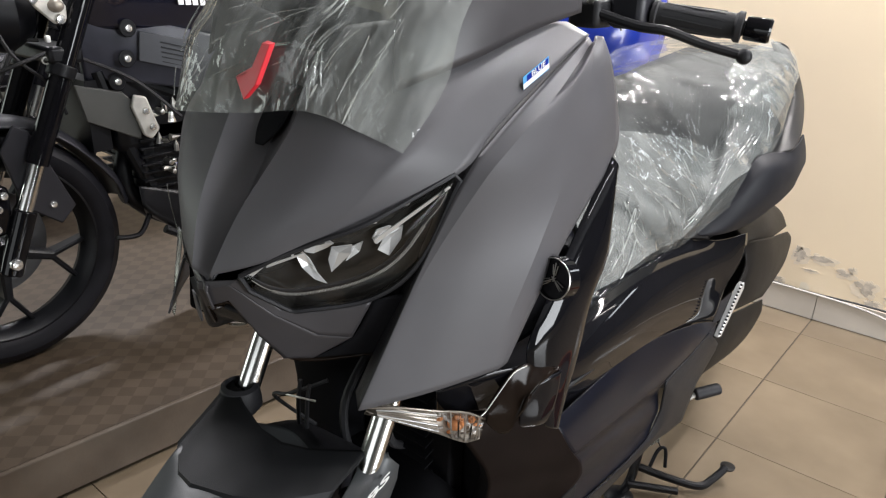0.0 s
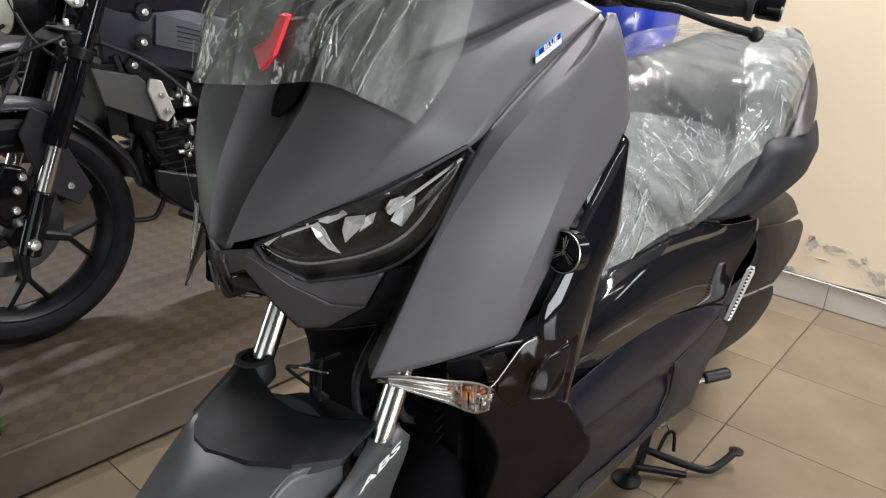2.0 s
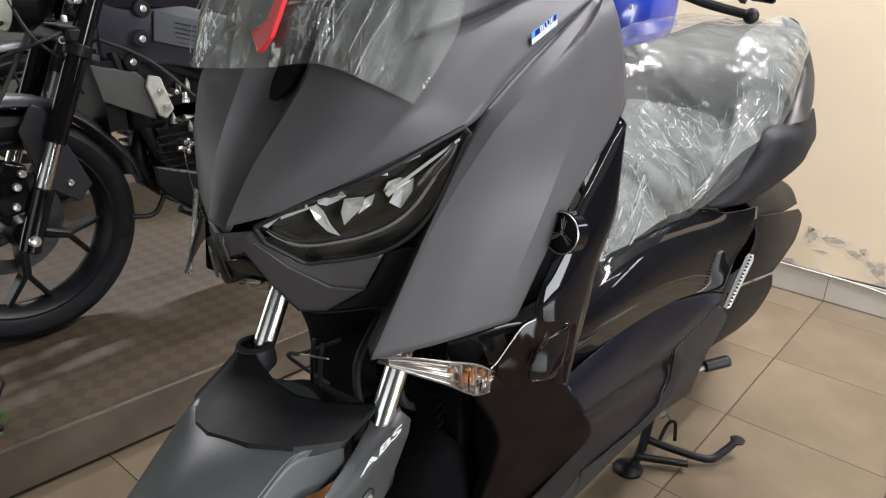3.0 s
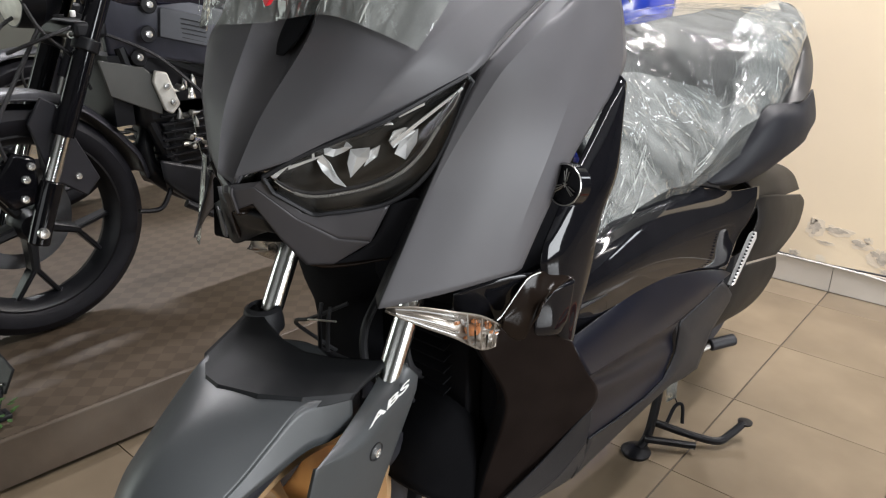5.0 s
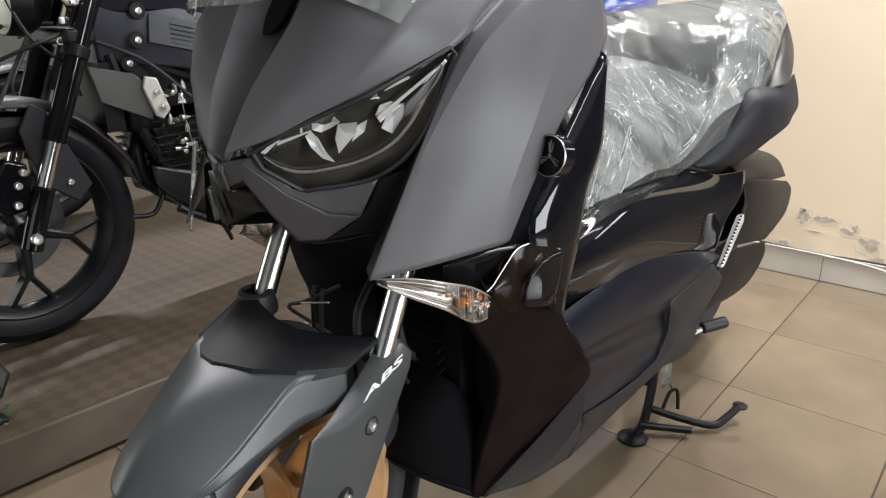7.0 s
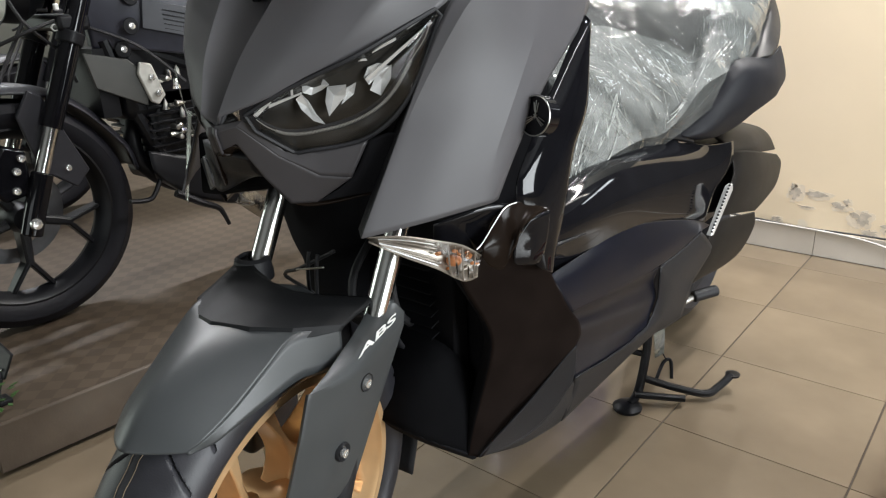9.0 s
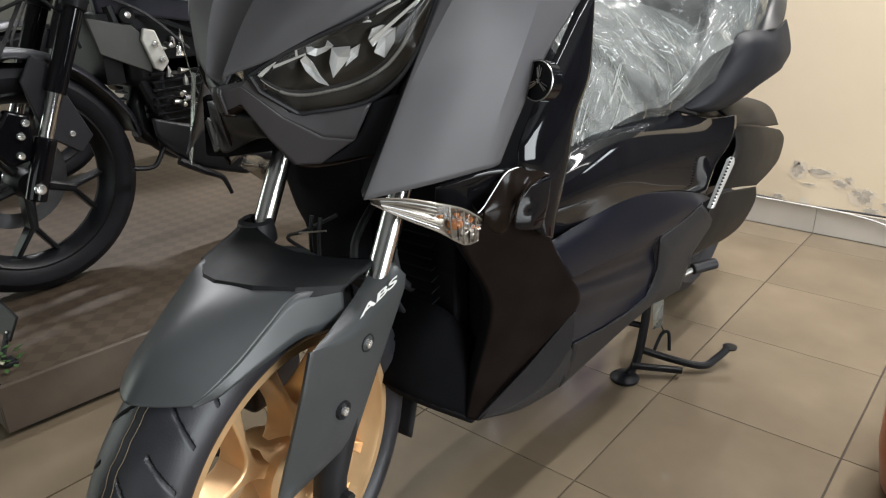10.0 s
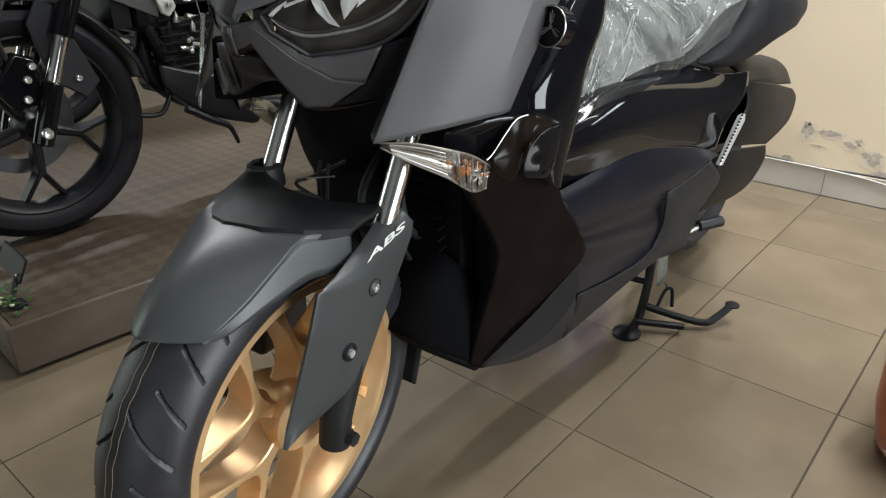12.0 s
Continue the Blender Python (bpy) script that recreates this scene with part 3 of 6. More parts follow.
# chin under the lamps
CHIN = [
    [(-0.012, -0.553, 0.842), (0.034, -0.531, 0.852), (0.059, -0.493, 0.809), (0.085, -0.462, 0.806), (0.128, -0.416, 0.817), (0.15, -0.4, 0.826)],
    [(-0.012, -0.554, 0.834), (0.027, -0.537, 0.845), (0.055, -0.500, 0.804), (0.086, -0.464, 0.776), (0.112, -0.434, 0.770), (0.145, -0.405, 0.775)],
    [(-0.012, -0.545, 0.808), (0.018, -0.534, 0.822), (0.035, -0.51, 0.775), (0.048, -0.485, 0.738), (0.072, -0.461, 0.738), (0.128, -0.42, 0.75)]]
both("chin", [r[:5] for r in CHIN[:2]], CHIN_GREY, 41, 6, crisp=True, label="matte grey strip under the lamp", smooth=20)
both("chin_lower", [r[:5] for r in CHIN[1:]], CHIN_GREY, 41, 8, crisp=True, label="matte dark chin panel", smooth=20)
# black sheet stands in for the shade between chin and shield
both("chin_gap", [[r[4], r[5], tuple(Vector(r[5]) + Vector((0.03, 0.03, 0.0)))] for r in CHIN], DULL, 9, 14, crisp=True)
both("chin_floor", [
    [(-0.012, -0.543, 0.808), (0.018, -0.532, 0.82), (0.035, -0.508, 0.776), (0.05, -0.482, 0.739), (0.081, -0.453, 0.737), (0.128, -0.418, 0.75)],
    [(-0.012, -0.38, 0.78), (0.02, -0.38, 0.78), (0.04, -0.37, 0.77), (0.06, -0.36, 0.76), (0.09, -0.34, 0.755), (0.13, -0.33, 0.75)]], BROWN_TINTED, 20, 6)
part("beak", sheet([
    [(-0.145, -0.478, 0.80), (-0.085, -0.512, 0.808), (-0.03, -0.53, 0.806), (0.02, -0.52, 0.80)],
    [(-0.14, -0.478, 0.765), (-0.085, -0.503, 0.77), (-0.035, -0.51, 0.775), (0.01, -0.5, 0.775)],
    [(-0.128, -0.48, 0.735), (-0.08, -0.498, 0.738), (-0.035, -0.478, 0.76), (0.01, -0.475, 0.765)]], 16, 10), BLACK, scooter, "", 0.01)
part("air_guide", sheet([[(-0.106, -0.506, 0.786), (-0.092, -0.51, 0.783)], [(-0.1, -0.507, 0.765), (-0.083, -0.511, 0.762)], [(-0.098, -0.504, 0.745), (-0.087, -0.508, 0.748)]], 4, 8), GREY, scooter, "small grey air guide", 0.002)
# added dark block fills the shaded hollow under the beak
part("under_beak_block", prism([(-0.196, -0.455, 0.80), (-0.127, -0.46, 0.812), (-0.09, -0.46, 0.80), (-0.016, -0.46, 0.775), (-0.02, -0.46, 0.742), (-0.094, -0.458, 0.725), (-0.154, -0.456, 0.711), (-0.215, -0.452, 0.703)], (0.0, 0.05, 0.0)), SHADE_BLACK, scooter, "dark filler block in the hollow under the beak", bevel=0.006)
part("duct_facet", prism([(-0.184, -0.463, 0.764), (-0.157, -0.467, 0.777), (-0.141, -0.468, 0.742), (-0.146, -0.467, 0.729), (-0.167, -0.464, 0.719)], (0.0, 0.006, 0.0)), GREY_COOL, scooter, "small grey facet", bevel=0.001)
part("film_strip", sheet([[(-0.2, -0.462, 0.836), (-0.19, -0.466, 0.836), (-0.18, -0.468, 0.836)], [(-0.226, -0.46, 0.765), (-0.215, -0.465, 0.765), (-0.204, -0.467, 0.765)], [(-0.252, -0.458, 0.694), (-0.241, -0.464, 0.691), (-0.232, -0.466, 0.689)]], 5, 16), BAG_FOLD, scooter, "hanging strip of clear protective film", 0.0008)
# headlamps
UP = [(0.04, -0.532, 0.858), (0.058, -0.518, 0.871), (0.075, -0.504, 0.883), (0.092, -0.49, 0.893), (0.11, -0.475, 0.903), (0.15, -0.437, 0.926), (0.193, -0.355, 0.97)]
LOW = [(0.043, -0.522, 0.838), (0.062, -0.489, 0.811), (0.067, -0.482, 0.807), (0.077, -0.473, 0.808), (0.128, -0.417, 0.82), (0.172, -0.385, 0.868), (0.197, -0.349, 0.962)]
OUT = Vector((0.6, -0.78, 0.15))
# the lamp's own plane: along, up and out of it, in millimetres from its middle
LAMP_AT, LAMP_ALONG, LAMP_UP, LAMP_OUT = Vector((0.1169, -0.4484, 0.8795)), Vector((0.6137, 0.6643, 0.4267)), Vector((-0.1424, -0.4384, 0.8874)), Vector((0.7766, -0.6054, -0.1745))


def in_lamp(u, v, depth):
    return LAMP_AT + (LAMP_ALONG * u + LAMP_UP * v - LAMP_OUT * depth) * 0.001


CUPS = ((20, 6, ((-35, 27), (-19, 25), (-10, 20), (-7, 7), (-18, 5), (-33, 6), (-40, 15))),
        (20, -5, ((-52, 10), (-43, 12), (-40, 1), (-40, -16), (-35, -32), (-46, -21), (-52, -4))),
        (22, 5, ((-10, 8), (11, -2), (4, -15), (-28, -30), (-22, -8))),
        (26, 3, ((9, -7), (23, -7), (13, -20), (-7, -24))),
        (18, 6, ((44, 6), (58, 4), (69, -8), (50, -12), (35, -17), (34, -4))),
        (21, -4, ((52, -8), (72, -9), (63, -23), (42, -35), (33, -23))))
STREAKS = ((12, ((35, -5), (137, 18), (138, 15), (35, -10))), (12, ((26, 26), (48, 16), (48, 13), (26, 23))), (12, ((58, 22), (91, 21), (90, 18), (57, 18))),
           (10, ((107, 27), (134, 29), (134, 26), (107, 23))), (10, ((85, -14), (128, 15), (130, 12), (89, -17))), (12, ((-82, 24), (-40, 18), (-41, 16), (-84, 20))),
           (10, ((-47, 33), (-45, 31), (-50, 20), (-53, 21))), (12, ((-105, 22), (-79, 28), (-77, 25), (-103, 17))))
GUIDE_LINE = ((-104, 21), (-97, 4), (-84, -13), (-65, -25), (-39, -34), (-12, -41), (18, -43), (43, -39), (66, -29), (84, -17), (101, -6), (120, 5), (136, 20))
for k in (0, 1):
    mir = other if k else tuple
    lens = part("headlamp", sheet([[mir(u), mir(bulge(u, l, 0.008, OUT)), mir(l)] for u, l in zip(UP, LOW)], 12, 60), GLASS, scooter, "clear headlamp lens with chrome reflectors")
    lens.visible_shadow = False
    part("housing", sheet([[mir(u), mir(Vector(lerp(u, l, 0.08)) - OUT * 0.03), mir(bulge(u, l, -0.045, OUT)), mir(Vector(lerp(u, l, 0.92)) - OUT * 0.03), mir(l)] for u, l in zip(UP, LOW)], 20, 40), LAMP_INSIDE, lens, "dark lamp housing", 0.002)
    rim = [Vector(mir(p)) for p in spline(UP, 40) + spline(LOW[::-1], 40)]
    part("bezel", tube(rim + rim[:1], 0.003, 6), BLACK, lens)
    # light guide along the lower edge, ribbed in its middle run
    line = spline([in_lamp(u, v, 5) for u, v in GUIDE_LINE], 200)
    part("light_guide", tube([mir(p) for p in line[4:196:2]], 0.0006, 6), GUIDE, lens, "ribbed clear light guide")
    rb = bmesh.new()
    for i in range(26, 160):
        d = (line[i + 1] - line[i - 1]).normalized()
        w = d.cross(LAMP_OUT).normalized() * 0.0019
        tube([mir(line[i] - w), mir(line[i] + LAMP_OUT * 0.0012), mir(line[i] + w)], 0.00055, 4, bm=rb)
    tagged(part("rib", rb, GUIDE, lens), kind="stuff")
    part("guide_bed", sheet([[mir(p - LAMP_OUT * 0.004 + LAMP_UP * q) for q in (-0.005, 0.005)] for p in line[6:194:6]], 4, 60), BLACK, lens, "", 0.001)
    # faceted reflector cups and bright strips
    for depth, tilt, outline in CUPS:
        pb = bmesh.new()
        n = len(outline)
        mu, mv = sum(p[0] for p in outline) / n, sum(p[1] for p in outline) / n
        pv = [pb.verts.new(mir(in_lamp(u, v, depth - tilt * (v - mv) / 15))) for u, v in outline]
        mid_v = pb.verts.new(mir(in_lamp(mu, mv, depth + 6)))
        for i in range(n):
            pb.faces.new((pv[i], pv[(i + 1) % n], mid_v))
        bmesh.ops.recalc_face_normals(pb, faces=pb.faces)
        part("reflector", pb, SILVER, lens, "faceted silver reflector", 0.001, smooth=0)
    for depth, outline in STREAKS:
        off = Vector(mir(LAMP_OUT)) - Vector(mir((0, 0, 0)))
        part("reflector_strip", prism([mir(in_lamp(u, v, depth)) for u, v in outline], off * -0.002), SILVER, lens, "narrow chrome strip", bevel=0.0004)

# gloss pillar behind the shield
PILLAR = [
    [(0.238, -0.078, 0.95), (0.247, -0.075, 0.93)], [(0.246, -0.17, 0.86), (0.266, -0.105, 0.83)], [(0.25, -0.235, 0.79), (0.271, -0.15, 0.77)],
    [(0.252, -0.27, 0.735), (0.274, -0.175, 0.70)], [(0.258, -0.255, 0.66), (0.274, -0.198, 0.636)], [(0.262, -0.24, 0.62), (0.272, -0.205, 0.60)]]
both("gloss_pillar", [[a, Vector(lerp(a, b, 0.15)) + Vector((0.006, -0.003, 0)), Vector(lerp(a, b, 0.45)) + Vector((0.010, -0.004, 0)), Vector(lerp(a, b, 0.8)) + Vector((0.007, -0.002, 0)), b] for a, b in PILLAR], GLOSS, 24, 30, far=False)
emblem = part("emblem", lathe([(-0.01, 0.0), (-0.01, 0.03), (0.012, 0.031), (0.013, 0.0285), (0.009, 0.0275), (0.009, 0.0)], 40), GLOSS, scooter, "round emblem with a chrome ring")
em = pose(0.266, -0.235, 0.83, 0, -10, -98) @ Matrix.Scale(0.88, 4)
emblem.matrix_local = em
part("ring", lathe([(0.0125, 0.0284), (0.0142, 0.0288), (0.0142, 0.0298), (0.0125, 0.0303), (0.0125, 0.0284)], 40), STEEL, emblem)
for k in range(3):
    a = radians(120 * k + 90)
    part("bar", tube([(0.011, -math.cos(a) * 0.004, -math.sin(a) * 0.004), (0.0125, math.cos(a) * 0.021, math.sin(a) * 0.023)], 0.0009, 6), STEEL, emblem)
    for q in (-0.35, 0.35):
        part("bar", tube([(0.011, math.cos(a + q) * 0.006, math.sin(a + q) * 0.006), (0.012, math.cos(a + q * 0.6) * 0.02, math.sin(a + q * 0.6) * 0.02)], 0.0007, 6), STEEL, emblem)
# leg shield wing
LEG = [
    [(0.19, -0.335, 0.645), (0.215, -0.31, 0.65), (0.235, -0.28, 0.655), (0.255, -0.24, 0.66), (0.268, -0.21, 0.65)],
    [(0.182, -0.301, 0.588), (0.21, -0.268, 0.6), (0.23, -0.244, 0.61), (0.248, -0.216, 0.61), (0.26, -0.196, 0.604)],
    [(0.187, -0.255, 0.515), (0.208, -0.228, 0.52), (0.23, -0.196, 0.524), (0.249, -0.168, 0.525), (0.264, -0.146, 0.524)],
    [(0.187, -0.24, 0.475), (0.208, -0.21, 0.475), (0.232, -0.174, 0.477), (0.252, -0.142, 0.477), (0.2705, -0.113, 0.477)],
    [(0.178, -0.236, 0.43), (0.2, -0.205, 0.43), (0.222, -0.172, 0.432), (0.243, -0.14, 0.434), (0.261, -0.112, 0.436)],
    [(0.165, -0.24, 0.37), (0.178, -0.222, 0.367), (0.192, -0.202, 0.364), (0.206, -0.18, 0.36), (0.22, -0.167, 0.356)],
    [(0.155, -0.25, 0.31), (0.163, -0.242, 0.308), (0.172, -0.232, 0.306), (0.182, -0.222, 0.304), (0.194, -0.214, 0.304)],
    [(0.15, -0.258, 0.262), (0.155, -0.256, 0.262), (0.16, -0.254, 0.262), (0.165, -0.253, 0.262), (0.171, -0.251, 0.266)]]
both("leg_shield", LEG, SATIN, 25, 43, 0.004, far=False, crisp=True, smooth=28)
both("shield_inner_edge", [[r[0], tuple(Vector(r[0]) + Vector((-0.03, 0.02, 0.0))), tuple(Vector(r[0]) + Vector((-0.06, 0.1, 0.0)))] for r in LEG], DULL, 8, 30, far=False)
both("lower_strip", [
    [(0.2625, -0.109, 0.436), (0.256, -0.12, 0.426), (0.238, -0.147, 0.391), (0.22, -0.178, 0.354), (0.2, -0.214, 0.318), (0.17, -0.252, 0.269)],
    [(0.257, -0.098, 0.401), (0.25, -0.107, 0.387), (0.234, -0.134, 0.351), (0.216, -0.162, 0.315), (0.195, -0.198, 0.285), (0.17, -0.253, 0.266)],
    [(0.25, -0.094, 0.362), (0.244, -0.102, 0.347), (0.228, -0.122, 0.309), (0.21, -0.147, 0.279), (0.19, -0.186, 0.262), (0.168, -0.253, 0.263)]], SILL_GREY, 24, 14, 0.003, "matte grey lower strip", far=False)
both("strip_underside", [
    [(0.25, -0.094, 0.361), (0.244, -0.102, 0.346), (0.228, -0.122, 0.308), (0.21, -0.147, 0.278), (0.19, -0.186, 0.261), (0.168, -0.252, 0.262)],
    [(0.236, -0.06, 0.319), (0.226, -0.06, 0.285), (0.212, -0.062, 0.25), (0.195, -0.1, 0.236), (0.18, -0.15, 0.232), (0.16, -0.22, 0.245)]], BLACK, 24, 8, 0.003, far=False)
SHOULDER_TOP = [(0.236, -0.326, 0.676), (0.242, -0.310, 0.697), (0.248, -0.292, 0.717), (0.254, -0.273, 0.721), (0.266, -0.235, 0.716), (0.272, -0.218, 0.704)]
SHOULDER_LOW = [(0.236, -0.328, 0.655), (0.245, -0.315, 0.637), (0.256, -0.303, 0.636), (0.264, -0.296, 0.662), (0.27, -0.288, 0.688), (0.275, -0.235, 0.703)]
# its brown is the floor's reflection, put into the colour
both("shoulder", [[a, bulge(a, b, 0.004, (0.9, -0.4, 0.1)), b] for a, b in zip(SHOULDER_TOP, SHOULDER_LOW)], BROWN_TINTED, 12, 30, 0.004, "gloss black shoulder with a brown reflection in its colour", far=False)
both("shoulder_duct", [
    [(0.272, -0.262, 0.697), (0.277, -0.245, 0.700), (0.28, -0.228, 0.702)],
    [(0.264, -0.285, 0.672), (0.274, -0.258, 0.672), (0.28, -0.232, 0.668)],
    [(0.262, -0.29, 0.645), (0.275, -0.265, 0.645), (0.277, -0.238, 0.64)],
    [(0.262, -0.282, 0.634), (0.271, -0.262, 0.63), (0.273, -0.242, 0.626)]], GLOSS, 14, 14, 0.003, "gloss black scoop", far=False)
# highlight along the shoulder edge, drawn as a thin steel bar
part("edge_highlight", tube([(p[0] + 0.003, p[1] - 0.003, p[2]) for p in [(0.233, -0.335, 0.669)] + SHOULDER_TOP[:4]], 0.0009, 6, 20), STEEL, scooter, "highlight on the shoulder edge, drawn as a thin bright bar")
both("duct_panel", [
    [(0.2, -0.38, 0.708), (0.235, -0.322, 0.722), (0.25, -0.285, 0.72)],
    [(0.19, -0.37, 0.68), (0.225, -0.31, 0.685), (0.24, -0.275, 0.68)],
    [(0.185, -0.36, 0.655), (0.215, -0.31, 0.65), (0.23, -0.28, 0.64)]], GLOSS, 8, 8)
# turn signals
sig = [[(0.157, -0.459, 0.704), (0.158, -0.457, 0.7)], [(0.187, -0.43, 0.703), (0.179, -0.412, 0.668)], [(0.211, -0.394, 0.692), (0.2, -0.374, 0.644)],
       [(0.225, -0.354, 0.676), (0.213, -0.338, 0.618)], [(0.233, -0.325, 0.655), (0.226, -0.325, 0.624)]]
for k in (0, 1):
    mir = (lambda p: tuple(Vector(other(p)) + Vector((0.05, 0.055, -0.02)))) if k else tuple
    lens = part("turn_signal", sheet([[mir(a), mir(bulge(a, b, 0.01, OUT)), mir(b)] for a, b in sig], 12, 26), GLASS, scooter, "clear turn signal with an amber bulb")
    lens.visible_shadow = False
    tray = [[mir(a), mir(bulge(a, b, -0.02, OUT)), mir(b)] for a, b in sig]
    part("tray", sheet(tray, 10, 20), SIGNAL_TRAY, lens, "silver reflector tray", 0.002)
    for i in range(7):
        v0 = 0.12 + 0.12 * i
        run = [Vector(bulge(a, b, 0.007, OUT)).lerp(Vector(a if v0 < 0.5 else b), abs(v0 - 0.5) * 2) for a, b in sig[:4]]
        part("rib", tube([mir(p) for p in spline(run, 16)[2:11]], 0.0009, 5), SILVER if i % 3 == 0 else SIGNAL_TRAY, lens)
    for i in range(5):
        s0 = 0.62 + 0.07 * i
        a, b = spline([q[0] for q in sig], 60)[int(s0 * 59)], spline([q[1] for q in sig], 60)[int(s0 * 59)]
        part("rib", tube([mir(a - OUT * 0.002), mir((a + b) / 2 + OUT * 0.006), mir(b - OUT * 0.002)], 0.0013, 6, 8), GLASS if i % 2 else SIGNAL_TRAY, lens)
    part("bulb", blob(mir((0.208, -0.352, 0.652)), (0.011, 0.011, 0.008), 8), AMBER, lens, "amber bulb")
    top_run, low_run = spline([q[0] for q in sig], 40), spline([q[1] for q in sig], 40)
    fr = random.Random(17)
    for i in range(26):
        k, v0 = fr.randint(20, 37), fr.uniform(0.1, 0.9)
        p = top_run[k].lerp(low_run[k], v0) - OUT * (0.010 - 0.008 * abs(v0 - 0.5) * 2)
        fb = blob((0, 0, 0), (fr.uniform(0.002, 0.006), fr.uniform(0.002, 0.005), fr.uniform(0.0015, 0.003)), 3)
        bmesh.ops.transform(fb, matrix=Matrix.Translation(mir(p)) @ pose(0, 0, 0, fr.uniform(-40, 40), fr.uniform(-40, 40), 50), verts=fb.verts)
        part("facet", fb, AMBER if i % 3 == 0 else (SILVER if i % 3 == 1 else SIGNAL_TRAY), lens, smooth=0)
# radiator, duct and belly between the legs
radiator = part("radiator", box((-0.11, -0.235, 0.34), (0.11, -0.2, 0.62)), DULL, scooter, "black radiator with louvres", bevel=0.004)
for i in range(13):
    z = 0.36 + 0.02 * i
    part("louvre", prism([(-0.02, -0.238, z), (-0.02, -0.258, z - 0.006), (-0.02, -0.258, z - 0.003), (-0.02, -0.238, z + 0.003)], (0.1, 0, 0)), DULL, radiator)
part("belly_pan", sheet([
    [(-0.155, -0.243, 0.25), (-0.1, -0.335, 0.325), (0.0, -0.345, 0.335), (0.1, -0.335, 0.325), (0.155, -0.243, 0.25)],
    [(-0.14, -0.22, 0.235), (-0.08, -0.27, 0.27), (0.0, -0.28, 0.28), (0.08, -0.27, 0.27), (0.14, -0.22, 0.235)],
    [(-0.15, -0.05, 0.23), (-0.08, -0.05, 0.22), (0.0, -0.05, 0.22), (0.08, -0.05, 0.22), (0.15, -0.05, 0.23)],
    [(-0.17, 0.4, 0.27), (-0.08, 0.4, 0.25), (0.0, 0.4, 0.25), (0.08, 0.4, 0.25), (0.17, 0.4, 0.27)]], 24, 20, (0, 0, 0.6)), DULL, scooter, "", 0.004)
# lip kept near black: its shade is in the colour
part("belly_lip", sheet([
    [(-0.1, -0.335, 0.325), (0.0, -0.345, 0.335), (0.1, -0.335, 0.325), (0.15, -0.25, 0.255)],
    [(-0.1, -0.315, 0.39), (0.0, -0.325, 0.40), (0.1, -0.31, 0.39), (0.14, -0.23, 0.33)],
    [(-0.1, -0.25, 0.45), (0.0, -0.255, 0.46), (0.1, -0.25, 0.45), (0.12, -0.2, 0.38)]], 16, 8, (0, 0, 0)), SHADE_BLACK, scooter, "", 0.004)
# plain dark boxes added inside the body, so nothing shows through the gaps
part("inner_filler", box((-0.15, -0.19, 0.27), (0.15, 0.42, 0.6)), DULL, scooter, bevel=0.03)
# added dark block behind the pillar, in place of the shaded gap
part("gap_filler", box((0.06, -0.16, 0.62), (0.13, 0.02, 0.9)), SHADE_BLACK, scooter, bevel=0.02)
part("nose_filler", box((-0.13, -0.4, 0.74), (0.11, -0.1, 1.02)), DULL, scooter, bevel=0.04)
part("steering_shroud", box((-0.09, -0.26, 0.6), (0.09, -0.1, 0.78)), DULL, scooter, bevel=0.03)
for k, (xa, za) in enumerate(((-0.06, 0.6), (0.03, 0.66))):
    part("hose", tube([(xa, -0.24, za), (xa + 0.02, -0.31, za - 0.05), (xa + 0.015, -0.3, za - 0.14), (xa - 0.01, -0.24, za - 0.2)], 0.007, 8, 16), GRIP, scooter)
# added dark sheet stands in for the shaded space beside the radiator
part("duct_filler", sheet([[(x, -0.27, z), (-0.17, -0.29, z), (-0.1, -0.28, z), (-0.06, -0.25, z)] for x, z in ((-0.27, 0.77), (-0.26, 0.64), (-0.235, 0.57), (-0.205, 0.52), (-0.205, 0.4), (-0.205, 0.3))], 16, 16, (0, 0, 0.5)), DULL, scooter, "", 0.004)
for pts in ([(-0.02, -0.36, 0.62), (-0.071, -0.39, 0.59), (-0.1, -0.392, 0.579), (-0.109, -0.388, 0.567), (-0.084, -0.38, 0.554), (-0.05, -0.36, 0.53)],
            [(-0.05, -0.385, 0.62), (-0.051, -0.39, 0.59), (-0.053, -0.39, 0.54)], [(-0.03, -0.385, 0.62), (-0.031, -0.39, 0.595), (-0.036, -0.39, 0.54)]):
    part("cable", tube(pts, 0.0032, 6, 20), GRIP, scooter)
part("cable_guide", tube([(-0.075, -0.393, 0.588), (-0.01, -0.393, 0.606)], 0.0016, 6), STEEL, scooter, "bright wire guide")
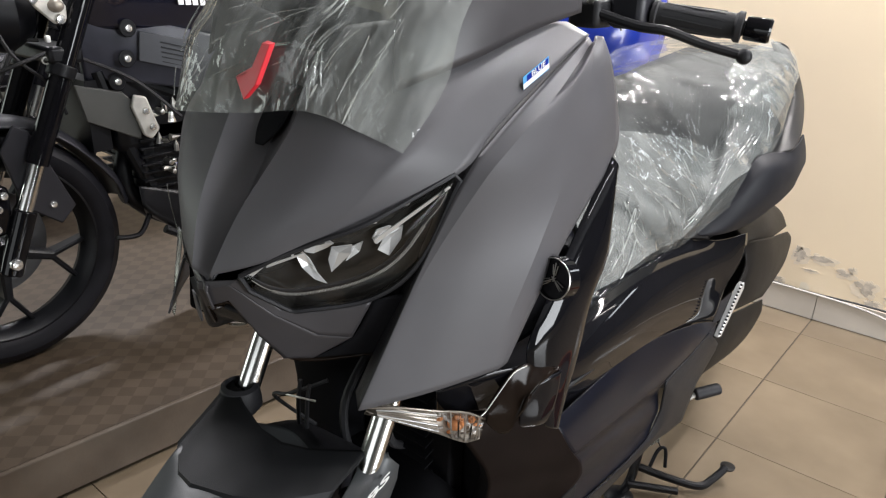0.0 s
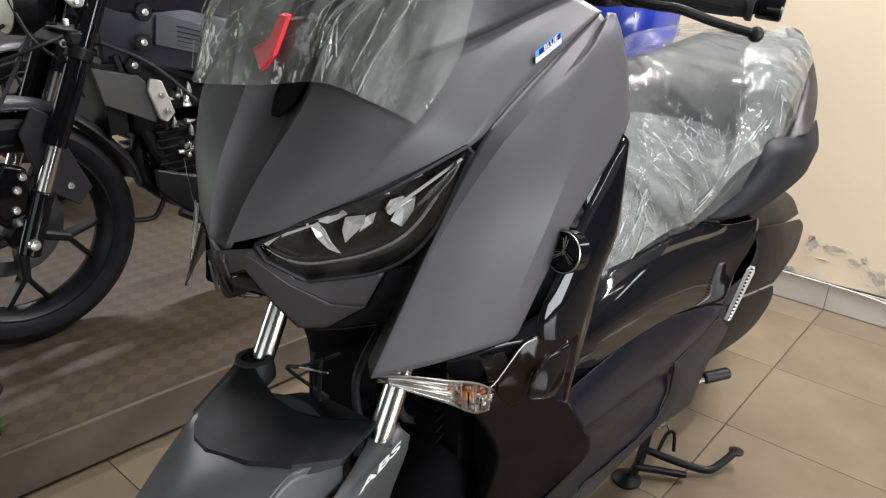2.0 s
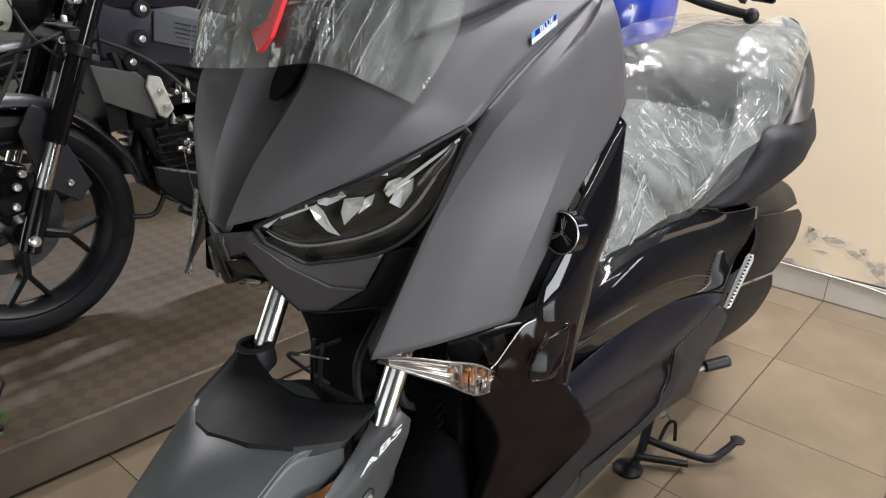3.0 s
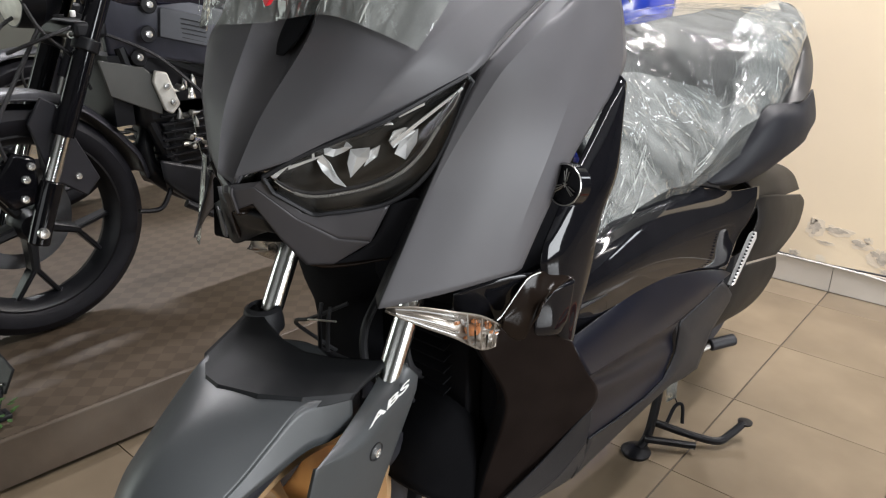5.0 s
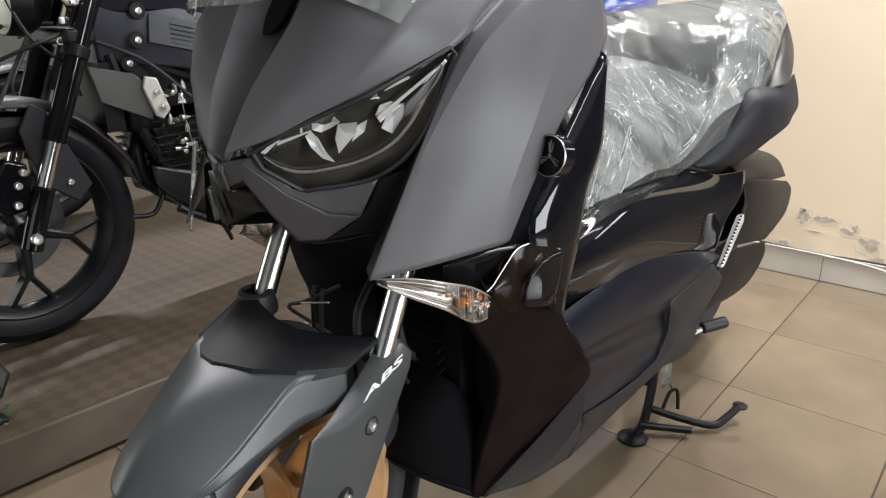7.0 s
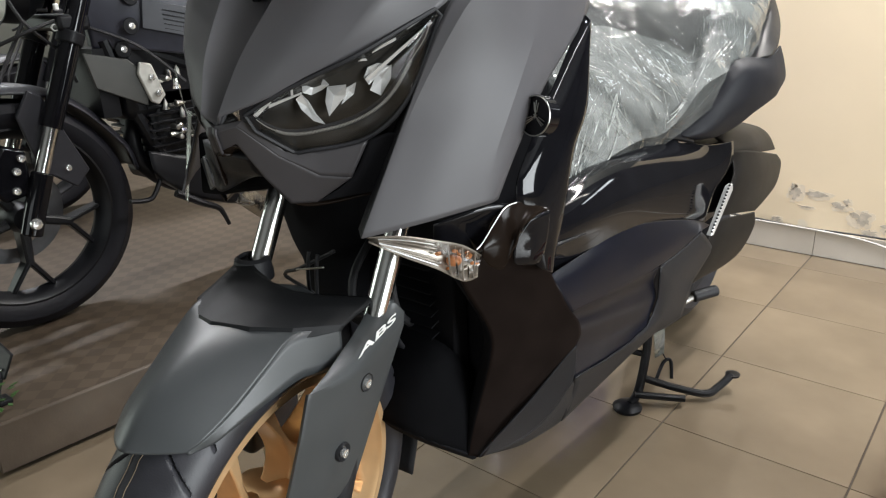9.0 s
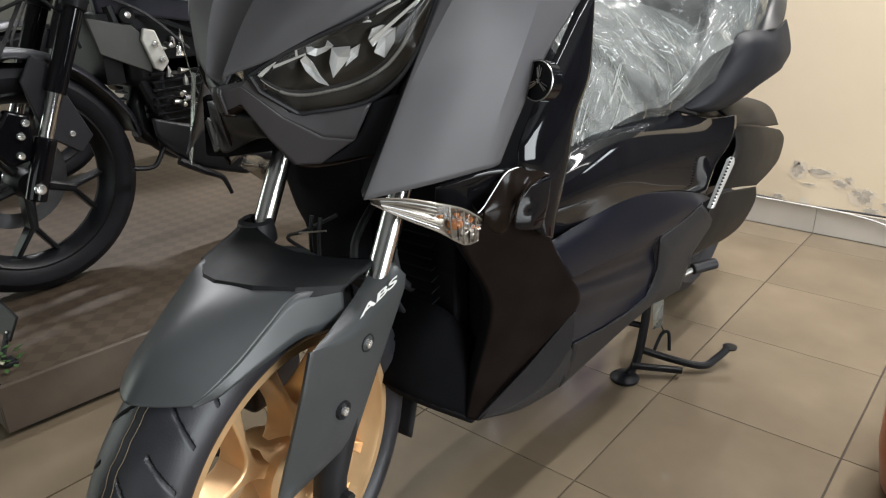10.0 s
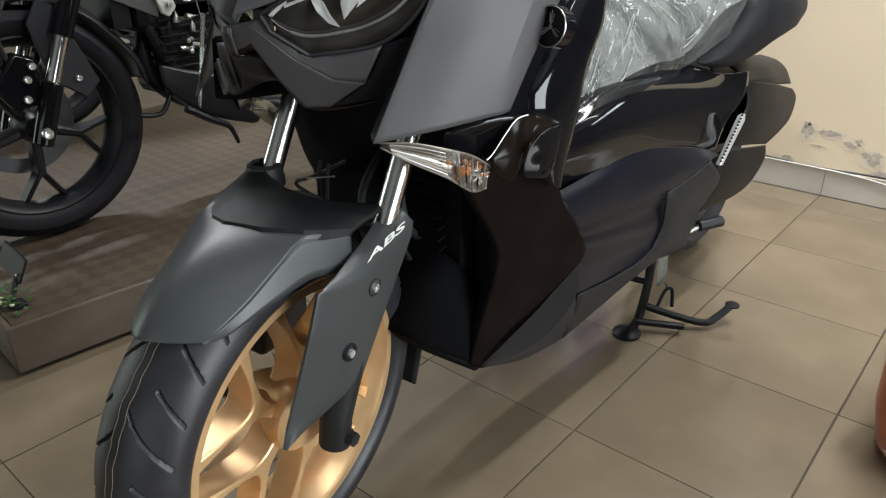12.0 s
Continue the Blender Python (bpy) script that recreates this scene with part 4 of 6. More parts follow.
# side floor panel and sill
part("floor_side_panel", sheet([
    [(0.245, -0.173, 0.576), (0.240, -0.096, 0.575), (0.237, -0.016, 0.574), (0.236, 0.090, 0.575), (0.236, 0.211, 0.556), (0.236, 0.354, 0.522), (0.236, 0.470, 0.488), (0.240, 0.538, 0.460)],
    [(0.256, -0.166, 0.560), (0.252, -0.098, 0.557), (0.249, -0.017, 0.552), (0.246, 0.085, 0.543), (0.246, 0.199, 0.527), (0.246, 0.327, 0.505), (0.244, 0.428, 0.483), (0.243, 0.508, 0.463)],
    [(0.262, -0.150, 0.534), (0.259, -0.085, 0.527), (0.256, -0.007, 0.516), (0.254, 0.079, 0.505), (0.254, 0.180, 0.496), (0.252, 0.293, 0.487), (0.248, 0.394, 0.477), (0.245, 0.485, 0.466)],
    [(0.264, -0.131, 0.507), (0.261, -0.066, 0.497), (0.258, 0.004, 0.488), (0.256, 0.083, 0.478), (0.255, 0.177, 0.468), (0.253, 0.273, 0.463), (0.250, 0.367, 0.462), (0.246, 0.465, 0.468)]], 36, 24), PANEL_NAVY, scooter, "matte navy-black floor panel", 0.003)
part("floor_panel_inset", sheet([
    [(0.264, -0.131, 0.507), (0.258, 0.004, 0.488), (0.256, 0.083, 0.478), (0.255, 0.160, 0.470), (0.254, 0.228, 0.462)],
    [(0.250, -0.105, 0.482), (0.246, -0.010, 0.462), (0.243, 0.075, 0.448), (0.242, 0.155, 0.436), (0.243, 0.235, 0.428)],
    [(0.253, -0.085, 0.456), (0.249, 0.000, 0.434), (0.246, 0.075, 0.418), (0.244, 0.155, 0.401), (0.246, 0.242, 0.390)],
    [(0.246, -0.086, 0.413), (0.243, -0.005, 0.393), (0.240, 0.065, 0.377), (0.239, 0.150, 0.360), (0.243, 0.231, 0.356)],
    [(0.250, -0.090, 0.365), (0.246, -0.020, 0.350), (0.244, 0.050, 0.340), (0.244, 0.130, 0.335), (0.246, 0.208, 0.342)]], 30, 24), PANEL_NAVY, scooter, "recessed navy-black inset with a soft crease", 0.003)
part("floor_sill", sheet([
    [(0.247, 0.469, 0.465), (0.251, 0.371, 0.460), (0.254, 0.277, 0.460), (0.257, 0.229, 0.460), (0.252, 0.240, 0.389), (0.248, 0.229, 0.358), (0.248, 0.206, 0.342), (0.247, 0.133, 0.336), (0.249, 0.033, 0.343), (0.252, -0.091, 0.364)],
    [(0.249, 0.514, 0.432), (0.253, 0.419, 0.422), (0.258, 0.325, 0.419), (0.260, 0.288, 0.403), (0.257, 0.279, 0.368), (0.254, 0.262, 0.344), (0.252, 0.241, 0.334), (0.248, 0.160, 0.326), (0.243, 0.055, 0.322), (0.240, -0.075, 0.330)],
    [(0.242, 0.571, 0.393), (0.246, 0.501, 0.374), (0.250, 0.437, 0.358), (0.252, 0.408, 0.332), (0.250, 0.384, 0.289), (0.246, 0.314, 0.293), (0.242, 0.264, 0.300), (0.236, 0.150, 0.291), (0.224, 0.040, 0.269), (0.214, -0.065, 0.25)]], 55, 12, crisp=True), SILL_GREY, scooter, "matte dark grey sill", 0.003, smooth=24)
part("floor_board", sheet([
    [(0.25, -0.19, 0.625), (0.236, 0.068, 0.60), (0.225, 0.2, 0.575)],
    [(0.1, -0.15, 0.62), (0.1, 0.05, 0.60), (0.1, 0.2, 0.58)]], 12, 6, (0, 0, 0)), BLACK, scooter, "", 0.003)
# gloss cover under the seat
cover = sheet([
    [(0.1732, -0.0220, 0.6840), (0.1666, 0.0980, 0.6920), (0.1651, 0.2210, 0.6930), (0.1682, 0.3150, 0.6900), (0.1754, 0.4430, 0.6690), (0.1862, 0.5200, 0.6480), (0.2001, 0.6110, 0.6280), (0.2165, 0.7160, 0.6190)],
    [(0.2003, -0.0710, 0.6780), (0.1967, 0.0421, 0.6877), (0.1951, 0.1555, 0.6876), (0.1956, 0.2588, 0.6789), (0.1984, 0.3725, 0.6597), (0.2034, 0.4784, 0.6364), (0.2107, 0.5927, 0.6117), (0.2205, 0.7130, 0.5950)],
    [(0.2226, -0.1150, 0.6660), (0.2212, -0.0146, 0.6749), (0.2192, 0.0942, 0.6757), (0.2173, 0.2021, 0.6659), (0.2161, 0.3224, 0.6454), (0.2162, 0.4459, 0.6202), (0.2183, 0.5696, 0.5936), (0.2230, 0.6980, 0.5670)],
    [(0.2368, -0.1440, 0.6470), (0.2378, -0.0521, 0.6528), (0.2359, 0.0547, 0.6515), (0.2323, 0.1659, 0.6415), (0.2283, 0.2924, 0.6187), (0.2251, 0.4212, 0.5934), (0.2238, 0.5478, 0.5680), (0.2257, 0.6480, 0.5480)],
    [(0.2399, -0.1530, 0.6140), (0.2440, -0.0660, 0.6220), (0.2433, 0.0402, 0.6220), (0.2396, 0.1512, 0.6113), (0.2346, 0.2724, 0.5885), (0.2303, 0.3953, 0.5642), (0.2282, 0.5093, 0.5417), (0.2302, 0.5810, 0.5320)],
    [(0.2289, -0.1450, 0.5790), (0.2375, -0.0530, 0.5860), (0.2398, 0.0560, 0.5900), (0.2381, 0.1620, 0.5760), (0.2347, 0.2690, 0.5530), (0.2321, 0.3810, 0.5280), (0.2325, 0.4610, 0.5070), (0.2383, 0.5200, 0.4950)],
    [(0.2239, -0.1410, 0.5490), (0.2325, -0.0490, 0.5560), (0.2348, 0.0600, 0.5600), (0.2331, 0.1660, 0.5460), (0.2297, 0.2730, 0.5230), (0.2271, 0.3850, 0.4980), (0.2275, 0.4650, 0.4770), (0.2333, 0.5240, 0.4650)]], 44, 36)
part("seat_side_cover", cover, GLOSS, scooter, "gloss black side cover with a pointed rear end", 0.003)
part("seat_lip", sheet([
    [(0.185, -0.04, 0.70), (0.172, 0.098, 0.712), (0.168, 0.221, 0.716), (0.168, 0.33, 0.708), (0.172, 0.45, 0.69), (0.18, 0.52, 0.68)],
    [(0.180, -0.03, 0.684), (0.170, 0.098, 0.692), (0.169, 0.221, 0.693), (0.172, 0.315, 0.690), (0.178, 0.443, 0.670), (0.188, 0.54, 0.645)]], 24, 5), BLACK, scooter, "black rubber lip under the seat", 0.006)
# tail
part("tail_cover", sheet([
    [(0.168, 0.480, 0.675), (0.187, 0.520, 0.706), (0.204, 0.565, 0.750), (0.220, 0.610, 0.798), (0.229, 0.660, 0.818), (0.258, 0.780, 0.812), (0.248, 0.900, 0.826)],
    [(0.178, 0.480, 0.672), (0.201, 0.520, 0.691), (0.226, 0.560, 0.735), (0.248, 0.605, 0.780), (0.263, 0.660, 0.797), (0.269, 0.790, 0.785), (0.250, 0.940, 0.786)],
    [(0.188, 0.495, 0.663), (0.216, 0.540, 0.668), (0.242, 0.585, 0.702), (0.263, 0.640, 0.739), (0.271, 0.710, 0.751), (0.270, 0.830, 0.747), (0.246, 0.985, 0.739)],
    [(0.186, 0.560, 0.646), (0.210, 0.620, 0.646), (0.238, 0.660, 0.666), (0.259, 0.710, 0.692), (0.264, 0.780, 0.703), (0.257, 0.880, 0.708), (0.230, 1.000, 0.704)]], 36, 20), TAIL, scooter, "matte blue-grey tail cover", 0.004)
part("tail_inner", sheet([
    [(0.168, 0.480, 0.675), (0.187, 0.520, 0.706), (0.204, 0.565, 0.750), (0.220, 0.610, 0.798), (0.229, 0.660, 0.818)],
    [(0.15, 0.50, 0.69), (0.16, 0.54, 0.73), (0.175, 0.60, 0.78), (0.185, 0.66, 0.82), (0.19, 0.73, 0.84)]], 24, 6, (0, 0.6, 0.6)), BLACK, scooter, "dark seam beside the seat", 0.004)
part("grab_rail", sheet([
    [(0.094, 1.060, 1.016), (0.124, 1.060, 0.950), (0.152, 1.020, 0.900), (0.171, 0.900, 0.855), (0.191, 0.800, 0.820), (0.212, 0.720, 0.800)],
    [(0.109, 1.080, 1.012), (0.146, 1.070, 0.952), (0.185, 1.000, 0.900), (0.215, 0.880, 0.865), (0.234, 0.790, 0.829), (0.246, 0.730, 0.812)],
    [(0.119, 1.115, 0.998), (0.154, 1.115, 0.942), (0.193, 1.055, 0.889), (0.226, 0.955, 0.857), (0.249, 0.860, 0.831), (0.262, 0.780, 0.815)],
    [(0.110, 1.130, 0.985), (0.145, 1.135, 0.925), (0.185, 1.085, 0.87), (0.215, 0.99, 0.84), (0.240, 0.90, 0.82), (0.252, 0.83, 0.81)]], 30, 18), TAIL_DARK, scooter, "black grab rail", 0.012)
# belt cover and air box
# added dark backing that closes the bright slits between the covers
part("case_filler", box((0.02, 0.68, 0.43), (0.2, 1.0, 0.585)), DULL, scooter, bevel=0.03)
part("air_box", sheet([
    [(0.13, 0.80, 0.615), (0.13, 0.95, 0.61), (0.12, 1.09, 0.595)],
    [(0.18, 0.74, 0.61), (0.185, 0.93, 0.60), (0.16, 1.11, 0.582)],
    [(0.212, 0.72, 0.598), (0.215, 0.90, 0.578), (0.182, 1.14, 0.555)],
    [(0.218, 0.73, 0.585), (0.222, 0.91, 0.555), (0.195, 1.17, 0.51)]], 16, 14), BOX, scooter, "worn black air box with the wall's brown reflection in its colour", 0.004)
part("air_box_cover", sheet([
    [(0.215, 0.711, 0.595), (0.223, 0.783, 0.584), (0.224, 0.906, 0.558), (0.202, 1.165, 0.497)],
    [(0.229, 0.705, 0.549), (0.238, 0.750, 0.542), (0.238, 0.907, 0.508), (0.207, 1.205, 0.463)],
    [(0.236, 0.660, 0.520), (0.245, 0.707, 0.511), (0.244, 0.877, 0.474), (0.217, 1.145, 0.418)],
    [(0.238, 0.615, 0.490), (0.246, 0.669, 0.478), (0.247, 0.792, 0.450), (0.228, 1.020, 0.406)],
    [(0.236, 0.591, 0.464), (0.245, 0.650, 0.456), (0.245, 0.745, 0.437), (0.240, 0.877, 0.406)]], 24, 24), BOX, scooter, "worn black belt cover with the wall's brown reflection in its colour", 0.004)
part("engine_cover", sheet([
    [(0.236, 0.556, 0.455), (0.246, 0.634, 0.452), (0.249, 0.743, 0.432), (0.250, 0.842, 0.413)],
    [(0.238, 0.546, 0.427), (0.250, 0.606, 0.419), (0.254, 0.726, 0.394), (0.252, 0.842, 0.372)],
    [(0.236, 0.521, 0.386), (0.246, 0.575, 0.377), (0.249, 0.666, 0.356), (0.240, 0.785, 0.317)],
    [(0.225, 0.505, 0.326), (0.228, 0.546, 0.324), (0.230, 0.597, 0.319), (0.228, 0.660, 0.307)],
    [(0.19, 0.50, 0.30), (0.19, 0.55, 0.298), (0.19, 0.60, 0.295), (0.19, 0.66, 0.285)]], 20, 24), BOX, scooter, "worn black engine cover with the wall's brown reflection in its colour", 0.004)
part("rear_core", box((-0.16, 0.4, 0.36), (0.15, 1.0, 0.6)), BLACK, scooter, bevel=0.05)
part("tail_core", box((-0.17, 0.5, 0.62), (0.17, 0.95, 0.82)), BLACK, scooter, bevel=0.05)
# chrome pillion bracket
br = bmesh.new()
prism([(0.262, 0.488, 0.452), (0.262, 0.505, 0.448), (0.264, 0.6, 0.532), (0.264, 0.595, 0.548), (0.263, 0.578, 0.545)], (-0.012, 0, 0), br)
rest = part("footrest_bracket", br, SILVER, scooter, "serrated bright metal folding footrest", bevel=0.002)
for i in range(15):
    part("tooth", blob(lerp((0.264, 0.484, 0.464), (0.264, 0.572, 0.549), i / 14), (0.003, 0.0024, 0.0024), 4), BLACK, rest)
peg = part("footpeg", tube([(0.236, 0.482, 0.3), (0.273, 0.532, 0.309)], 0.0135, 12), BLACK, scooter, "black rubber footpeg", bevel=0.004)
part("peg_shaft", tube([(0.222, 0.466, 0.289), (0.24, 0.487, 0.301)], 0.007, 10), STEEL, peg, "chrome shaft")
# stand
stand = part("stand", tube([(0.128, 0.5, 0.2), (0.132, 0.487, 0.12), (0.134, 0.45, 0.03), (0.132, 0.405, 0.012)], 0.011, 10, 14), MOTO_DEEP, scooter, "black tubular stand resting on the floor")
part("foot", lathe([(0.0, 0.0), (0.0, 0.034), (0.008, 0.036), (0.016, 0.026), (0.02, 0.0)], 20, "z", (0.128, 0.405, 0.0)), MOTO_DEEP, stand)
part("tang", tube([(0.135, 0.475, 0.055), (0.2, 0.51, 0.035), (0.265, 0.55, 0.02), (0.285, 0.585, 0.03), (0.3, 0.625, 0.048)], 0.0095, 10, 18), MOTO_DEEP, stand)
part("tang_pad", lathe([(0.0, 0.0), (0.0, 0.017), (0.005, 0.018), (0.008, 0.0)], 14, "z", (0.302, 0.632, 0.046)), MOTO_DEEP, stand)
part("brace", tube([(0.135, 0.43, 0.03), (0.235, 0.495, 0.022)], 0.009, 10), MOTO_DEEP, stand)
part("hook", tube([(0.158, 0.5, 0.05), (0.162, 0.528, 0.085), (0.175, 0.54, 0.088), (0.185, 0.53, 0.045)], 0.0045, 8, 14), MOTO_DEEP, stand)
part("side_peg", tube([(0.06, 0.47, 0.12), (0.125, 0.487, 0.115)], 0.008, 8), MOTO_DEEP, stand)
part("tag", prism([(0.14, 0.5, 0.2), (0.16, 0.52, 0.2), (0.16, 0.53, 0.11), (0.145, 0.51, 0.1)], (0.002, -0.002, 0)), BAG, stand, "small clear plastic tag")
part("tag_string", tube([(0.152, 0.528, 0.12), (0.165, 0.535, 0.09)], 0.0015, 6), BLACK, stand)
# seat with its wrap
SEAT_ROWS = [
    [(0.0, 0.08, 0.86), (0.0, 0.28, 0.965), (0.0, 0.5, 0.985), (0.0, 0.72, 0.995), (0.0, 1.1, 1.0)],
    [(0.1, 0.07, 0.80), (0.11, 0.3, 0.885), (0.125, 0.52, 0.895), (0.14, 0.73, 0.94), (0.13, 1.1, 0.985)],
    [(0.165, 0.08, 0.69), (0.17, 0.3, 0.69), (0.185, 0.55, 0.72), (0.21, 0.74, 0.83), (0.178, 1.06, 0.91)]]
part("seat", sheet(SEAT_ROWS, 30, 14), SEAT, scooter, "black vinyl seat", 0.01)
part("seat", sheet([[(-x, y, z) for x, y, z in r] for r in SEAT_ROWS], 30, 14), SEAT, scooter, "black vinyl seat", 0.01)


def crumple(bm, amount, seed, fold=(0, 0, 1), stretch=0.25):
    """Push a fine sheet in and out like creased film: sharp ridges of several sizes that run along `fold`."""
    bm.normal_update()
    f0 = Vector(fold).normalized()
    for v in bm.verts:
        p = v.co - f0 * (f0.dot(v.co) * (1 - stretch))
        warp = Vector((noise.noise(v.co * 6 + Vector((seed, 0, 0))), noise.noise(v.co * 6 + Vector((0, seed, 4))), noise.noise(v.co * 6 + Vector((2, 0, seed))))) * 0.05
        d = 0
        for f, w, q in ((6, 0.8, p), (13, 0.6, p), (9, 0.5, v.co), (27, 0.4, p), (50, 0.16, v.co)):
            d += w * (0.3 - abs(noise.noise((q + warp) * f + Vector((seed, seed, f)))) ** 0.8)
        v.co += v.normal * amount * d
    return bm


wrap = [
    [(-0.19, 0.2, 0.86), (-0.19, 0.4, 0.9), (-0.2, 0.6, 0.94), (-0.2, 0.8, 1.0), (-0.15, 1.02, 1.02)],
    [(-0.02, 0.12, 0.9), (0.0, 0.32, 0.985), (0.0, 0.55, 1.01), (0.0, 0.75, 1.02), (0.0, 1.06, 1.02)],
    [(0.1, 0.06, 0.84), (0.12, 0.3, 0.90), (0.13, 0.52, 0.92), (0.15, 0.75, 0.97), (0.12, 1.07, 1.0)],
    [(0.17, 0.03, 0.74), (0.185, 0.3, 0.77), (0.2, 0.5, 0.78), (0.225, 0.74, 0.88), (0.17, 1.04, 0.96)],
    [(0.185, 0.03, 0.665), (0.185, 0.22, 0.68), (0.192, 0.42, 0.69), (0.235, 0.7, 0.8), (0.18, 1.0, 0.93)]]
WRAP_TOP = [(0.09, 0.04, 0.90), (0.10, 0.19, 0.915), (0.12, 0.326, 0.895), (0.14, 0.56, 0.852), (0.13, 0.625, 0.893), (0.11, 0.688, 0.949), (0.10, 0.806, 1.0), (0.09, 1.05, 1.02)]
WRAP_LOW = [(0.185, -0.01, 0.66), (0.187, 0.11, 0.69), (0.19, 0.24, 0.703), (0.2, 0.36, 0.705), (0.222, 0.479, 0.779), (0.227, 0.697, 0.81), (0.205, 0.82, 0.87), (0.18, 1.02, 0.94)]


def glint_folds(rows, count, seed, span, heading, width, lift=0.003, length=(0.08, 0.3), stray=0.16):
    """Narrow straight pleats lying on the surface through rows, in one mesh. Their pale film stands in for glints on
    the creases.
    """
    r = random.Random(seed)
    cols = [[spline(q, 30)[i] for q in rows] for i in range(30)]
    grid = [spline(c, 60) for c in cols]

    def at(u, v):
        u, v = min(max(u, 0), 0.999) * 59, min(max(v, 0), 0.999) * 29
        i, j = int(u), int(v)
        j2, i2 = min(j + 1, 29), min(i + 1, 59)
        return (grid[j][i].lerp(grid[j][i2], u - i)).lerp(grid[j2][i].lerp(grid[j2][i2], u - i), v - j)

    bm = bmesh.new()
    for _ in range(count):
        u, v = r.uniform(*span[0]), r.uniform(*span[1])
        ang, run, w = heading + r.gauss(0, stray), r.uniform(*length), r.uniform(*width)
        du, dv = math.cos(ang) * run, math.sin(ang) * run
        bend, last = r.uniform(-0.02, 0.02) * run, None
        for k in range(9):
            q = k / 8
            p = at(u + du * q + bend * math.sin(q * 3), v + dv * q)
            ahead = at(u + du * (q + 0.02), v + dv * (q + 0.02)) - p
            n = (at(u + 0.02, v) - p).cross(at(u, v + 0.02) - p)
            if n.length < 1e-9 or ahead.length < 1e-9:
                last = None
                continue
            n = n.normalized() * (1 if n.x > n.y else -1)
            side = ahead.cross(n).normalized() * w * (math.sin(math.pi * (0.04 + 0.92 * q)) * r.uniform(0.6, 1.1))
            row = [bm.verts.new(p + n * lift - side), bm.verts.new(p + n * (lift + abs(w) * 0.9)), bm.verts.new(p + n * lift + side)]
            if last:
                for i in (0, 1):
                    bm.faces.new((last[i], last[i + 1], row[i + 1], row[i]))
            last = row
    return bm


seat_wrap = thing("seat_wrap", (AXIS, 0, 0), "crumpled clear plastic film wrapped over the seat", "plastic wrap")
top_sheet = part("top_sheet", crumple(sheet(wrap, 150, 110), 0.007, 3.0, (0.1, 0.85, -0.4), 0.22), TOP_FILM, seat_wrap, "thin clear film over the seat top", smooth=50)
top_sheet.location = (0, 0, -0.012)
side_rows = [[a, bulge(a, b, 0.024, (0.8, -0.2, 0.5)), b] for a, b in zip(WRAP_TOP, WRAP_LOW)]
part("side_sheet", crumple(sheet(side_rows, 110, 190), 0.008, 5.0, (0.15, 0.75, -0.6), 0.3), FILM, seat_wrap, "milky creased film down the seat side", smooth=50)
# pale pleats drawn in place of the glints along the creases
fb = glint_folds(side_rows, 40, 4, ((0.0, 0.42), (0.1, 0.7)), 1.32, (0.0008, 0.0026))
tagged(part("fold", fb, GLINT_FOLD, seat_wrap), kind="stuff")
fb = glint_folds(side_rows, 34, 9, ((-0.02, 0.25), (0.4, 0.8)), 1.75, (0.0008, 0.0026))
tagged(part("fold", fb, GLINT_FOLD, seat_wrap), kind="stuff")
fb = glint_folds(side_rows, 16, 5, ((0.45, 0.8), (0.1, 0.8)), 2.2, (0.001, 0.0025), length=(0.05, 0.2))
tagged(part("fold", fb, GLINT_FOLD, seat_wrap), kind="stuff")
# windscreen under a bag
part("windscreen", sheet([
    [(-0.14, -0.39, 1.06), (0.0, -0.41, 1.09), (0.13, -0.36, 1.07)], [(-0.15, -0.3, 1.18), (0.0, -0.32, 1.2), (0.13, -0.27, 1.18)],
    [(-0.13, -0.2, 1.34), (0.0, -0.22, 1.36), (0.12, -0.17, 1.34)]], 16, 16), SMOKE, scooter, "smoked windscreen", 0.004)
bag_rows = [
    [(-0.205, -0.43, 1.0), (-0.1, -0.502, 1.015), (-0.01, -0.478, 1.022), (0.073, -0.46, 1.034), (0.13, -0.436, 1.018), (0.168, -0.41, 0.998)],
    [(-0.205, -0.41, 1.07), (-0.1, -0.48, 1.09), (0.0, -0.47, 1.1), (0.08, -0.44, 1.1), (0.15, -0.41, 1.08), (0.19, -0.37, 1.066)],
    [(-0.178, -0.38, 1.13), (-0.1, -0.42, 1.17), (0.0, -0.42, 1.18), (0.1, -0.39, 1.17), (0.16, -0.37, 1.16), (0.2, -0.345, 1.15)],
    [(-0.13, -0.27, 1.34), (-0.1, -0.28, 1.36), (0.0, -0.29, 1.37), (0.1, -0.27, 1.36), (0.17, -0.24, 1.33), (0.2, -0.2, 1.3)]]
bag = thing("plastic_bag", (AXIS, 0, 0), "crumpled clear plastic bag hung over the windscreen", "plastic bag")
part("sheet", crumple(sheet(bag_rows, 150, 130), 0.007, 8.0, (0.15, 0.3, 0.95), 0.3), BAG, bag, smooth=50)
bag_cols = [[r[i] for r in bag_rows] for i in range(6)]
